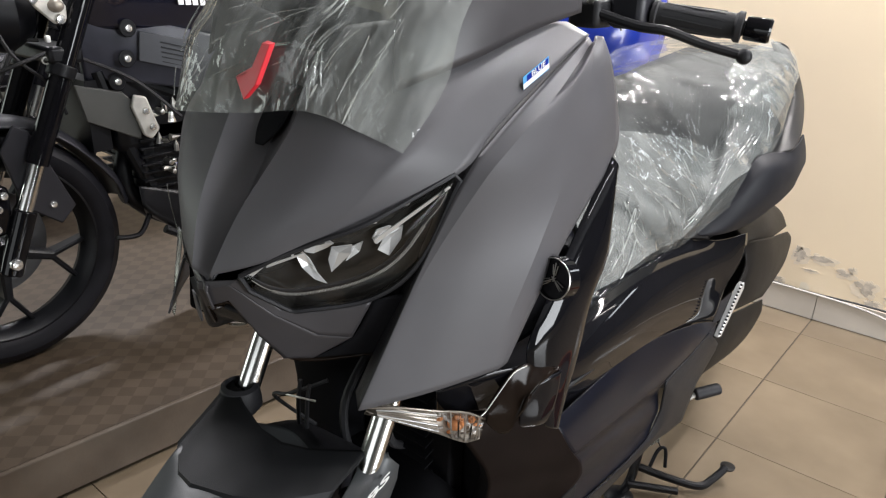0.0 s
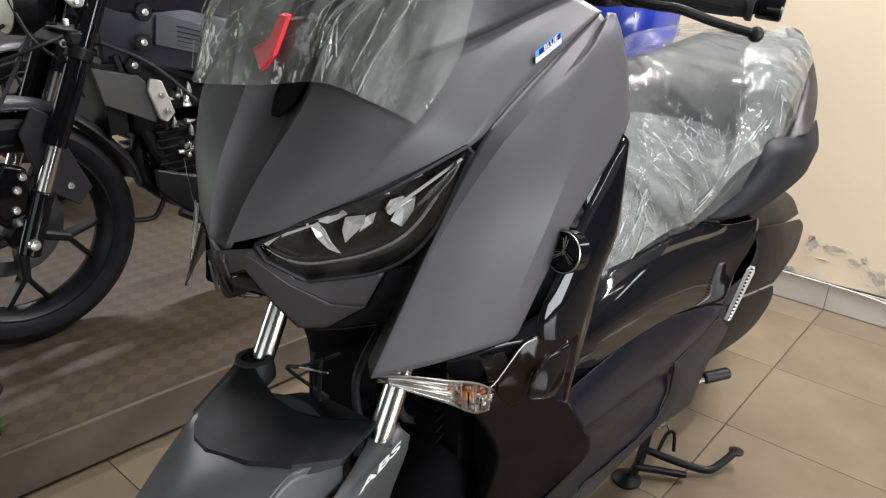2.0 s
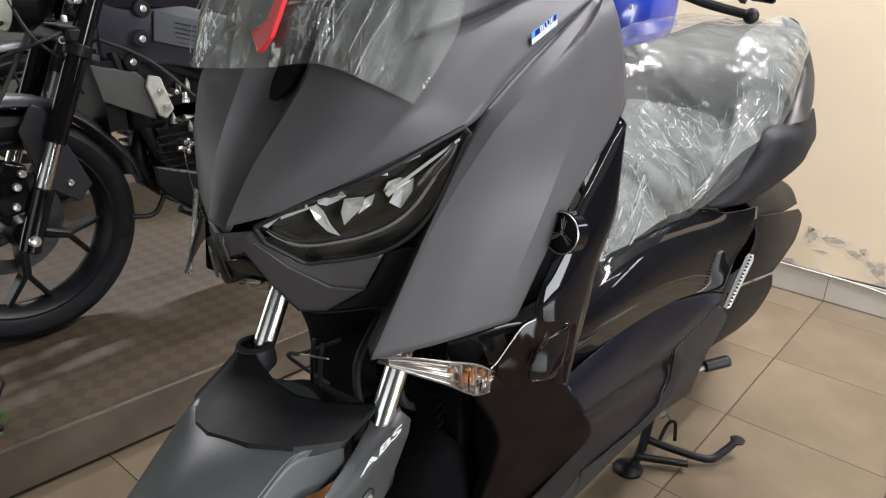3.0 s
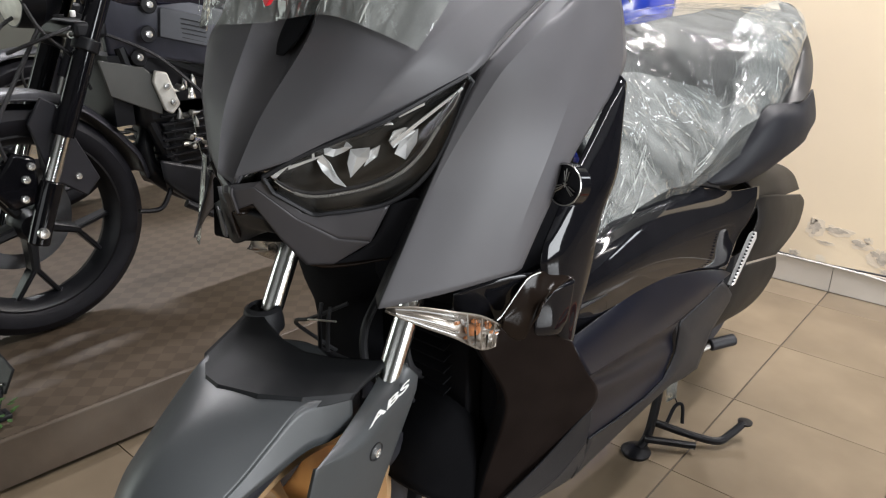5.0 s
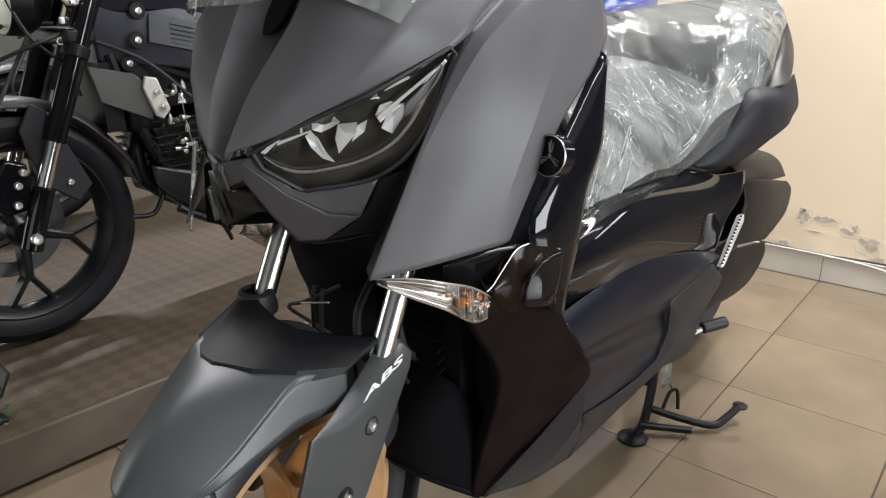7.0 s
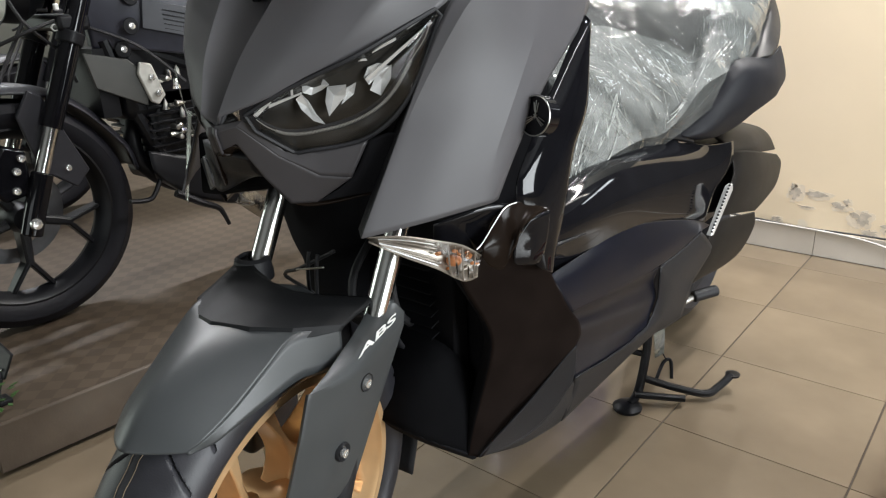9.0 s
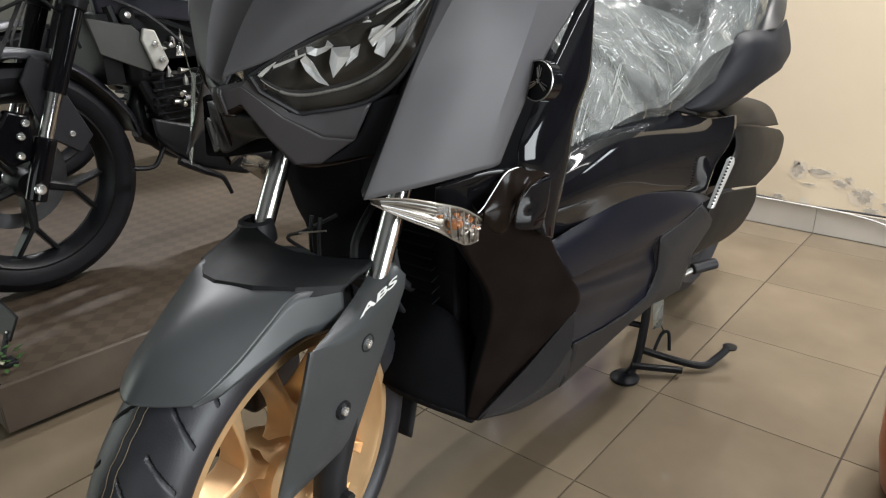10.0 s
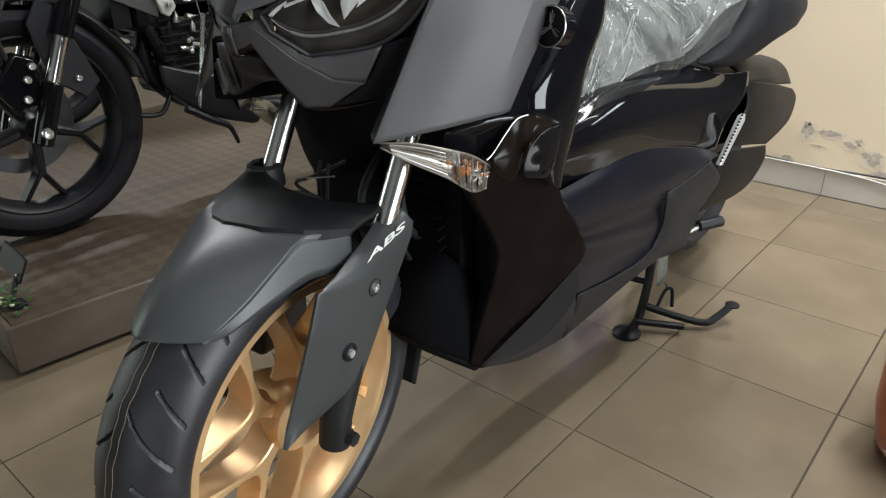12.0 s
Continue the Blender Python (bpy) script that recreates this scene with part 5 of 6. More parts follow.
# more pale pleats, in place of the bag's crease glints
for count, seed, span, heading, width, length, stray in (
        (34, 12, ((0.55, 0.76), (0.0, 0.6)), 1.5, (0.0004, 0.0022), (0.05, 0.3), 0.12),
        (14, 21, ((0.3, 0.5), (0.15, 0.5)), 0.75, (0.0003, 0.0014), (0.05, 0.2), 0.2),
        (12, 3, ((0.03, 0.3), (0.0, 0.6)), 1.3, (0.0003, 0.0012), (0.05, 0.3), 0.2),
        (6, 31, ((0.75, 0.95), (0.0, 0.5)), 1.7, (0.0003, 0.0012), (0.05, 0.3), 0.12)):
    tagged(part("fold", glint_folds(bag_cols, count, seed, span, heading, width, 0.005, length, stray), BAG_FOLD, bag), kind="stuff")
tag_bm = prism([(-0.012, -0.44, 1.062), (0.008, -0.446, 1.04), (0.03, -0.446, 1.058), (0.045, -0.436, 1.1), (0.025, -0.43, 1.1), (0.012, -0.436, 1.074)], (0.003, 0.006, 0.002))
red_tag = tagged(part("red_tag", tag_bm, RED, None, bevel=0.001), "small folded red card tag inside the bag", "tag")
red_tag.location = (AXIS, -0.042, 0)
# sticker on the brow
STICK = ((0.198, -0.243, 1.061), (0.202, -0.198, 1.082), (0.204, -0.198, 1.067), (0.200, -0.243, 1.047))
st = [Vector(p) for p in STICK]
o2 = Vector((0.6, -0.55, 0.55)) * 0.0055
across, rise = (st[1] - st[0]), (st[3] - st[0])


def on_sticker(u, v, lift=1.0):
    return st[0] + across * u + rise * v + o2 * lift


decal = part("sticker", prism([p + o2 for p in st], (-0.0006, 0.0005, -0.0005)), SKYBLUE, scooter, "small blue and white sticker")
part("white_bar", prism([on_sticker(u, v, 1.12) for u, v in ((0.0, 0.6), (1.0, 0.6), (1.0, 1.0), (0.0, 1.0))], (-0.0003, 0, 0)), WHITE, decal)
part("navy_bar", prism([on_sticker(u, v, 1.12) for u, v in ((0.14, 0.14), (0.97, 0.14), (0.97, 0.6), (0.14, 0.6))], (-0.0003, 0, 0)), BLUE, decal)
sc = bpy.data.curves.new("lettering", "FONT")
sc.body, sc.size, sc.extrude, sc.shear, sc.align_x, sc.align_y = "BLUE", 0.008, 0.0002, 0.25, "CENTER", "CENTER"
sc.materials.append(WHITE)
blue_word = new("lettering", sc)
bx = across.normalized()
bz = bx.cross(-rise).normalized()
blue_word.parent = decal
blue_word.matrix_local = Matrix.Translation(on_sticker(0.56, 0.37, 1.25)) @ Matrix((bx, bz.cross(bx), bz)).transposed().to_4x4() @ Matrix.Diagonal((1.5, 1, 1, 1))
blue_word["label"] = "white printed word"
# handlebar, left
g0, g1 = Vector((0.2, 0.08, 1.122)), Vector((0.322, 0.11, 1.111))
ax = (g1 - g0).normalized()
bar = part("handlebar", tube([(0.0, 0.04, 1.14), (0.1, 0.05, 1.13), g0, g1], 0.011, 10, 14), BLACK, scooter)
gb = bmesh.new()
prof = [(0.0, 0.0), (0.0, 0.021), (0.006, 0.021), (0.008, 0.0175), (0.035, 0.018), (0.06, 0.0168), (0.085, 0.018), (0.112, 0.0172), (0.116, 0.021), (0.123, 0.021), (0.125, 0.0)]
lathe(prof, 24, "z", bm=gb)
turn_g = Matrix.Translation(g0) @ ax.to_track_quat("Z", "Y").to_matrix().to_4x4()
bmesh.ops.transform(gb, matrix=turn_g, verts=gb.verts)
grip = part("grip", gb, GRIP, bar, "ribbed black rubber grip")
for k in range(10):
    a = 2 * math.pi * k / 10
    rb = tube([(math.cos(a + q * 0.04) * 0.0172, math.sin(a + q * 0.04) * 0.0172, 0.015 + q * 0.012) for q in range(8)], 0.0015, 5)
    bmesh.ops.transform(rb, matrix=turn_g, verts=rb.verts)
    part("rib", rb, GRIP, grip)
eb = lathe([(0.127, 0.0), (0.127, 0.0145), (0.13, 0.016), (0.158, 0.0165), (0.161, 0.014), (0.161, 0.0)], 24, "z")
bmesh.ops.transform(eb, matrix=turn_g, verts=eb.verts)
part("bar_end", eb, GLOSS, bar)
part("brake_lever", tube([(0.13, 0.02, 1.125), (0.2, 0.03, 1.108), (0.245, 0.035, 1.104), (0.29, 0.05, 1.09), (0.34, 0.062, 1.079)], 0.0075, 10, 24, r_end=0.006), BLACK, bar)
part("lever_ball", blob((0.343, 0.063, 1.078), (0.0105, 0.0105, 0.0105), 10), BLACK, bar)
part("switch_housing", box((0.145, 0.045, 1.1), (0.2, 0.11, 1.155)), DARK_GREY, bar, bevel=0.01)
part("lever_perch", box((0.1, 0.01, 1.1), (0.15, 0.07, 1.14)), BLACK, bar, bevel=0.008)
part("switch", blob((0.135, 0.02, 1.135), (0.012, 0.01, 0.01), 6), STEEL, bar)
# rear wheel
rw = part("rear_wheel", lathe([(-0.055, 0.185), (-0.05, 0.17), (0, 0.155), (0.05, 0.17), (0.055, 0.185)], 64, at=(0, 1.0, 0.27)), BLACK, scooter, "rear wheel with a black rim")
tb = lathe([(-0.055, 0.185), (-0.07, 0.225), (-0.05, 0.258), (0, 0.27), (0.05, 0.258), (0.07, 0.225), (0.055, 0.185)], 64, at=(0, 1.0, 0.27))
part("tyre", tb, RUBBER, rw, "black tyre")

# ---- front end, which turns with the bars ----
STEER = pose(0.008, -0.55, 0.285, 0, 3.5, 9)
front = STEER


def fpart(name, bm, mat, parent=None, label="", **kw):
    bmesh.ops.transform(bm, matrix=front, verts=bm.verts)
    return part(name, bm, mat, parent or scooter, label, **kw)


RT = 0.29


def tyre_mesh(radius, half, rim, grooves=True, n=900, m=110):
    bm = bmesh.new()
    rings = []
    for i in range(n):
        a = 2 * math.pi * i / n
        ring = []
        for j in range(m + 1):
            s = -1 + 2 * j / m
            th = s * radians(118)
            x = half * math.sin(th) / max(1.0, abs(math.sin(radians(90)))) if abs(th) < radians(90) else half * math.copysign(1 - 0.28 * ((abs(th) - radians(90)) / radians(28)) ** 2, th)
            r = radius - (radius - rim) * (1 - math.cos(th)) / (1 - math.cos(radians(118)))
            if grooves and abs(th) < radians(72):
                lat = abs(s)
                pitch = a * 15 / math.pi
                turn = (pitch - 1.7 * lat ** 0.6 + (0.5 if s < 0 else 0)) % 1.0
                long_one = int(pitch - 1.7 * lat ** 0.6 + 64) % 2 == 0
                if turn < 0.1 and (0.05 if long_one else 0.22) < lat < 0.6:
                    r -= 0.005 * min(1.0, 2.2 * (1 - abs(turn - 0.05) / 0.05))
            ring.append(bm.verts.new((x, math.cos(a) * r, math.sin(a) * r)))
        rings.append(ring)
    for i in range(n):
        p, q = rings[i], rings[(i + 1) % n]
        for j in range(m):
            bm.faces.new((p[j], q[j], q[j + 1], p[j + 1]))
    bmesh.ops.recalc_face_normals(bm, faces=bm.faces)
    return bm


def y_spokes(parent, make, mat, count, first, hub_r, fork_r, rim_r, x0, x1, width, spread):
    """Cast spokes that fork before the rim."""
    for k in range(count):
        a0 = radians(first + 360 / count * k)
        sp = bmesh.new()

        def bar(ra, aa, rb, ab, wa, wb, xa, xb):
            p, q = Vector((0, math.cos(aa) * ra, math.sin(aa) * ra)), Vector((0, math.cos(ab) * rb, math.sin(ab) * rb))
            d = (q - p).normalized()
            s = Vector((0, -d.z, d.y))
            ends = []
            for c, w, xt in ((p, wa, xa), (q, wb, xb)):
                ends.append([sp.verts.new(c + s * w * u + Vector((x, 0, 0))) for u, x in ((-1, x0), (1, x0), (1, xt - 0.005), (0.5, xt), (-0.5, xt), (-1, xt - 0.005))])
            for i in range(6):
                sp.faces.new((ends[0][i], ends[0][(i + 1) % 6], ends[1][(i + 1) % 6], ends[1][i]))
            sp.faces.new(ends[1])
            sp.faces.new(ends[0][::-1])

        bar(hub_r, a0, fork_r, a0, width * 1.5, width * 1.15, x1 + 0.006, x1)
        for sg in (-1, 1):
            bar(fork_r - width * 0.6, a0 + sg * 0.02, rim_r, a0 + sg * spread, width * 0.75, width * 0.7, x1, x1 - 0.008)
        bmesh.ops.recalc_face_normals(sp, faces=sp.faces)
        make("spoke", sp, mat, parent, smooth=20)


WHEEL = pose(0.017, -0.558, 0.296, 0, 4.2, 9.2)


def wpart(name, bm, mat, parent=None, label="", **kw):
    bmesh.ops.transform(bm, matrix=WHEEL, verts=bm.verts)
    return part(name, bm, mat, parent or scooter, label, **kw)


wheel = wpart("front_wheel", lathe([(-0.05, 0.218), (-0.056, 0.216), (-0.056, 0.204), (-0.046, 0.2), (-0.03, 0.186), (0, 0.18), (0.03, 0.186), (0.046, 0.2), (0.056, 0.204), (0.056, 0.216), (0.05, 0.218),
                                    (0.044, 0.208), (0.0, 0.19), (-0.044, 0.208), (-0.05, 0.218)], 120), GOLD, label="gold alloy front wheel")
wpart("tyre", tyre_mesh(RT, 0.068, 0.212), RUBBER, wheel, "black grooved tyre")
for sx in (-0.006, 0.006):
    ring = [(sx + 0.0012 * math.sin(k * 1.9) + 0.0008 * math.sin(k * 5.3), math.cos(2 * math.pi * k / 160) * (RT + 0.0002), math.sin(2 * math.pi * k / 160) * (RT + 0.0002)) for k in range(161)]
    wpart("mould_line", tube(ring, 0.0006, 4), MOULD, wheel)
wpart("hub", lathe([(-0.05, 0.0), (-0.05, 0.035), (-0.03, 0.045), (0.0, 0.042), (0.03, 0.058), (0.05, 0.056), (0.062, 0.045), (0.066, 0.025), (0.066, 0.0)], 48), GOLD, wheel)


def fork_spoke(turn):
    """One cast spoke: a stem that splits into two arms with a rounded crotch, as a bevelled plate."""
    ends = [(0.194 * math.cos(q), 0.194 * math.sin(q)) for q in (0.39, 0.45, 0.51)]
    side = [(0.03, 0.019), (0.05, 0.0125), (0.07, 0.0115), (0.085, 0.0145), (0.1, 0.0235), (0.125, 0.044), ends[2], ends[1], ends[0], (0.14, 0.044), (0.118, 0.024), (0.108, 0.011)]
    outline = [(u, v) for u, v in side] + [(0.105, 0.0)] + [(u, -v) for u, v in side[::-1]]
    c, d = math.cos(radians(turn)), math.sin(radians(turn))
    return prism([(-0.014, u * c - v * d, u * d + v * c) for u, v in outline], (0.05, 0, 0))


for k in range(5):
    wpart("spoke", fork_spoke(145 + 72 * k), GOLD, wheel, smooth=30, bevel=0.003)
# fork
for sx in (-0.111, 0.111):
    fpart("fork_tube", tube([(sx, 0.075, 0.215), (sx, 0.335, 0.725)], 0.0165, 20), CHROME, label="chrome fork tube")
    fpart("fork_leg", tube([(sx, -0.005, -0.02), (sx, 0.0, 0.03), (sx, 0.04, 0.13), (sx, 0.1, 0.265)], 0.024, 16), BLACK, bevel=0.003)
    if sx < 0:
        fpart("fork_seal", lathe([(0.0, 0.0), (0.0, 0.024), (0.015, 0.026), (0.03, 0.022), (0.035, 0.0)], 20, "z", (sx, 0.112, 0.29)), BLACK)
# axle nut
fpart("axle_nut", lathe([(0.12, 0.0), (0.12, 0.016), (0.13, 0.016), (0.131, 0.011), (0.146, 0.011), (0.147, 0.0)], 6), BLACK, wheel)
# fork guard, left
GF = [(0.102, 0.131, 0.314), (0.113, 0.059, 0.287), (0.121, -0.005, 0.267), (0.126, -0.046, 0.259), (0.126, -0.064, 0.207), (0.121, -0.085, 0.138), (0.112, -0.112, 0.05)]
GR = [(0.13, 0.131, 0.315), (0.139, 0.147, 0.293), (0.141, 0.141, 0.275), (0.141, 0.125, 0.25), (0.139, 0.085, 0.185), (0.133, 0.03, 0.083), (0.114, -0.107, 0.049)]
guard = fpart("fork_guard", sheet([[f, bulge(f, r, 0.006, (1, 0, 0)), r] for f, r in zip(GF, GR)], 13, 49, (0, 0, 0.15), hard=True), GREY_COOL, thick=0.005, bevel=0.0015)
for y, z, x in ((0.053, 0.229, 0.1385), (0.0, 0.151, 0.1375)):
    fpart("bolt_cup", lathe([(0.0, 0.0), (0.0, 0.008), (0.004, 0.0115), (0.0045, 0.0125), (0.002, 0.0135), (-0.004, 0.0135)], 24, at=(x - 0.001, y, z)), BLACK, guard, "recessed bolt cup")
    fpart("bolt", lathe([(0.0, 0.0), (0.0, 0.0065), (0.005, 0.006), (0.0055, 0.003), (0.003, 0.0025), (0.003, 0.0)], 12, at=(x + 0.0015, y - 0.001, z)), BOLT_METAL, guard)
tc = bpy.data.curves.new("decal", "FONT")
tc.body, tc.size, tc.shear, tc.extrude, tc.align_x, tc.align_y = "ABS", 0.034, 0.2, 0.0003, "CENTER", "CENTER"
tc.offset = 0.0007
tc.materials.append(WHITE)
decal2 = new("decal", tc)
ux = Vector((0.004, 0.089, 0.023)).normalized()
nz = Vector((1, -0.1, 0.05)).normalized()
uy = nz.cross(ux).normalized()
nz = ux.cross(uy)
decal2.parent = guard
decal2.matrix_local = front @ Matrix.Translation((0.1418, 0.076, 0.2885)) @ Matrix((ux, uy, nz)).transposed().to_4x4() @ Matrix.Diagonal((1.42, 0.44, 1, 1))
decal2["label"] = "white slanted ABS lettering"
# fender: crown, sides and the black saddle between the fork legs
CROWN = [(0.0, -0.217, 0.238), (0.0, -0.19, 0.266), (0.0, -0.15, 0.292), (0.0, -0.1, 0.311), (0.0, -0.045, 0.321), (0.0, 0.03, 0.324), (0.0, 0.09, 0.32)]
CREASE = [(0.058, -0.177, 0.233), (0.068, -0.155, 0.244), (0.076, -0.115, 0.265), (0.081, -0.07, 0.293), (0.085, -0.026, 0.317), (0.096, 0.009, 0.314), (0.108, 0.043, 0.307)]
EDGE = [(0.06, -0.176, 0.23), (0.072, -0.147, 0.233), (0.08, -0.128, 0.242), (0.09, -0.085, 0.254), (0.1, -0.031, 0.265), (0.107, 0.0, 0.262), (0.113, 0.04, 0.264)]
rows = []
for c, e in zip(CROWN, CREASE):
    half = [Vector((e[0] * q, c[1] + (e[1] - c[1]) * q ** 1.6, c[2] + (e[2] - c[2]) * q ** 1.8)) for q in (0.0, 0.35, 0.7, 1.0)]
    rows.append([Vector((-v.x, v.y, v.z)) for v in half[:0:-1]] + half)
fpart("front_fender", sheet(rows, 36, 40, (0, 0, 0)), GREY_COOL, None, "", thick=0.003)
for sgn in (1, -1):
    flip = lambda p: (sgn * p[0], p[1], p[2])
    fpart("fender_side", sheet([[flip(c), flip(e)] for c, e in zip(CREASE, EDGE)], 5, 36, (0, 0, 0)), GREY_COOL, None, thick=0.003)
fpart("fender_saddle", sheet([
    [(-0.097, -0.012, 0.300), (-0.05, -0.054, 0.306), (-0.022, -0.063, 0.309), (0.034, -0.05, 0.312), (0.081, -0.024, 0.311), (0.1, 0.005, 0.309), (0.114, 0.037, 0.306)],
    [(-0.098, -0.008, 0.316), (-0.05, -0.047, 0.321), (-0.021, -0.054, 0.323), (0.034, -0.042, 0.325), (0.079, -0.014, 0.323), (0.099, 0.016, 0.318), (0.114, 0.045, 0.312)],
    [(-0.115, 0.05, 0.32), (-0.06, 0.01, 0.329), (-0.015, 0.0, 0.331), (0.035, 0.01, 0.331), (0.07, 0.04, 0.328), (0.095, 0.065, 0.323), (0.112, 0.08, 0.317)],
    [(-0.134, 0.12, 0.328), (-0.075, 0.085, 0.33), (-0.02, 0.06, 0.332), (0.02, 0.055, 0.332), (0.05, 0.068, 0.329), (0.08, 0.092, 0.325), (0.108, 0.12, 0.32)]], 31, 25, (0, 0, 0), True, hard=True), SADDLE, thick=0.008, smooth=12)
fpart("saddle_collar", lathe([(0.0, 0.031), (0.012, 0.03), (0.03, 0.026), (0.034, 0.02), (0.0, 0.02), (0.0, 0.031)], 24, "z", (-0.111, 0.112, 0.3)), BLACK)
fpart("mud_flap", sheet([[(x, math.cos(radians(a)) * 0.31, math.sin(radians(a)) * 0.31) for x in (-0.065, -0.02, 0.02, 0.065)] for a in (78, 50, 20, 0, -22)], 10, 24, (0, 0, 0)), BLACK, thick=0.005)
# brake caliper and disc on the far side
wpart("brake_disc", lathe([(-0.075, 0.07), (-0.075, 0.138), (-0.071, 0.138), (-0.071, 0.07), (-0.075, 0.07)], 60), STEEL, wheel, "steel brake disc")
fpart("brake_caliper", box((-0.115, 0.02, 0.05), (-0.05, 0.13, 0.19)), BLACK, bevel=0.01)

# ---- the black motorcycle on the platform ----
moto = thing("motorcycle", (-1.546, -0.341, 0.128), "black naked motorcycle standing on the lino platform", "motorcycle")


def mpart(name, bm, mat, parent=None, label="", **kw):
    return part(name, bm, mat, parent or moto, label, **kw)


m_wheel = mpart("front_wheel", lathe([(-0.04, 0.232), (-0.042, 0.225), (-0.03, 0.21), (0, 0.2), (0.03, 0.21), (0.042, 0.225), (0.04, 0.232), (0.03, 0.222), (0, 0.21), (-0.03, 0.222), (-0.04, 0.232)], 80, at=(0, 0, 0.3)), MOTO_DEEP, label="black alloy front wheel")
mpart("tyre", lathe([(-0.04, 0.23), (-0.052, 0.25), (-0.052, 0.268), (-0.036, 0.29), (0, 0.3), (0.036, 0.29), (0.052, 0.268), (0.052, 0.25), (0.04, 0.23)], 96, at=(0, 0, 0.3)), MOTO_TYRE, m_wheel, "black road tyre")
mpart("hub", lathe([(-0.05, 0.0), (-0.05, 0.03), (-0.02, 0.04), (0.02, 0.04), (0.05, 0.03), (0.05, 0.0)], 30, at=(0, 0, 0.3)), MOTO_DEEP, m_wheel)
mpart("brake_disc", lathe([(-0.066, 0.1), (-0.066, 0.14), (-0.062, 0.14), (-0.062, 0.1), (-0.066, 0.1)], 60, at=(0, 0, 0.3)), DISC, m_wheel, "darkened steel brake disc")


def m_at(name, bm, mat, parent, **kw):
    bmesh.ops.translate(bm, verts=bm.verts, vec=(0, 0, 0.3))
    return mpart(name, bm, mat, parent, **kw)


y_spokes(m_wheel, m_at, MOTO_DEEP, 5, -20, 0.03, 0.13, 0.21, -0.02, 0.022, 0.009, 0.26)
BOLT = [(0.0, 0.0), (0.0, 0.011), (0.004, 0.011), (0.009, 0.009), (0.011, 0.0)]


def m_bolt(p, size=1.0, parent=None):
    return mpart("bolt", lathe([(s * size, r * size) for s, r in BOLT], 14, at=p), BOLT_METAL, parent)


for sx in (-0.1, 0.1):
    leg = mpart("fork_leg", tube([(sx, -0.015, 0.27), (sx, 0.0, 0.31), (sx, 0.045, 0.42)], 0.026, 16), GLOSS, label="black fork slider", bevel=0.004)
    mpart("fork_tube", tube([(sx, 0.03, 0.39), (sx, 0.1, 0.55)], 0.018, 16), CHROME, leg, "chrome fork tube")
    mpart("fork_cover", tube([(sx, 0.088, 0.525), (sx, 0.3, 1.0)], 0.026, 18), GLOSS, leg, "gloss black fork cover")
    mpart("clamp", tube([(sx, 0.173, 0.72), (sx, 0.186, 0.748)], 0.032, 18), MOTO_DEEP, leg, bevel=0.003)
    m_bolt((sx + 0.026, -0.008, 0.303), 1.3, leg)
mpart("lower_clamp", box((-0.12, 0.15, 0.75), (0.12, 0.23, 0.79)), MOTO_DEEP, bevel=0.01)
bracket = mpart("signal_bracket", prism([(0.105, 0.118, 0.905), (0.105, 0.149, 0.912), (0.105, 0.193, 0.905), (0.105, 0.208, 0.878), (0.105, 0.206, 0.852), (0.105, 0.193, 0.838), (0.105, 0.175, 0.842), (0.105, 0.14, 0.876)], (0.01, 0, 0)), CAST, label="bare cast metal bracket with a clear lamp", bevel=0.004)
m_bolt((0.115, 0.134, 0.896), 1.1, bracket)
m_bolt((0.115, 0.188, 0.851), 1.1, bracket)
mpart("lamp_dome", blob((0.116, 0.183, 0.88), (0.016, 0.018, 0.015), 10), SIGNAL_TRAY, bracket, "clear amber-tinted lamp dome")
for p in ((0.1, 0.16, 0.807), (0.1, 0.161, 0.779)):
    mpart("connector", box((p[0] - 0.006, p[1] - 0.005, p[2] - 0.008), (p[0] + 0.006, p[1] + 0.006, p[2] + 0.008)), WHITE, label="small white plug", bevel=0.003)
mpart("connector_ring", lathe([(0.0, 0.006), (0.0, 0.009), (0.004, 0.009), (0.004, 0.006), (0.0, 0.006)], 16, at=(0.1, 0.147, 0.76)), STEEL)
# added dark box that fills the see-through gap under the tank
mpart("inner_filler", box((-0.1, 0.3, 0.5), (0.09, 0.95, 0.85)), MOTO_DEEP, bevel=0.03)
# fender
m_f = lambda a, r, x: (x, -math.cos(radians(a)) * r, 0.3 + math.sin(radians(a)) * r)
m_fender = mpart("front_fender", sheet([[m_f(a, 0.315, -0.062), m_f(a, 0.333, -0.04), m_f(a, 0.338, 0.0), m_f(a, 0.333, 0.04), m_f(a, 0.315, 0.062)] for a in (35, 60, 90, 120, 152, 168)], 14, 40, (0, 0, 0.3)), DARK_GREY, thick=0.004)
mpart("fender_bracket", prism([(0.07, 0.06, 0.62), (0.07, 0.09, 0.6), (0.072, 0.17, 0.4), (0.072, 0.13, 0.36), (0.072, 0.05, 0.42), (0.07, 0.02, 0.56)], (0.012, 0, 0)), DARK_GREY, m_fender, bevel=0.004)
m_bolt((0.083, 0.115, 0.415), 0.8, m_fender)
m_bolt((0.07, 0.057, 0.568), 0.9, m_fender)
# brake caliper
cal = mpart("brake_caliper", prism([(0.06, -0.03, 0.5), (0.06, 0.02, 0.48), (0.06, 0.015, 0.37), (0.06, -0.05, 0.36), (0.06, -0.09, 0.42)], (0.035, 0, 0)), GLOSS, label="black brake caliper", bevel=0.008)
for p in ((0.095, -0.022, 0.386), (0.095, -0.012, 0.433), (0.095, 0.005, 0.463)):
    m_bolt(p, 0.9, cal)
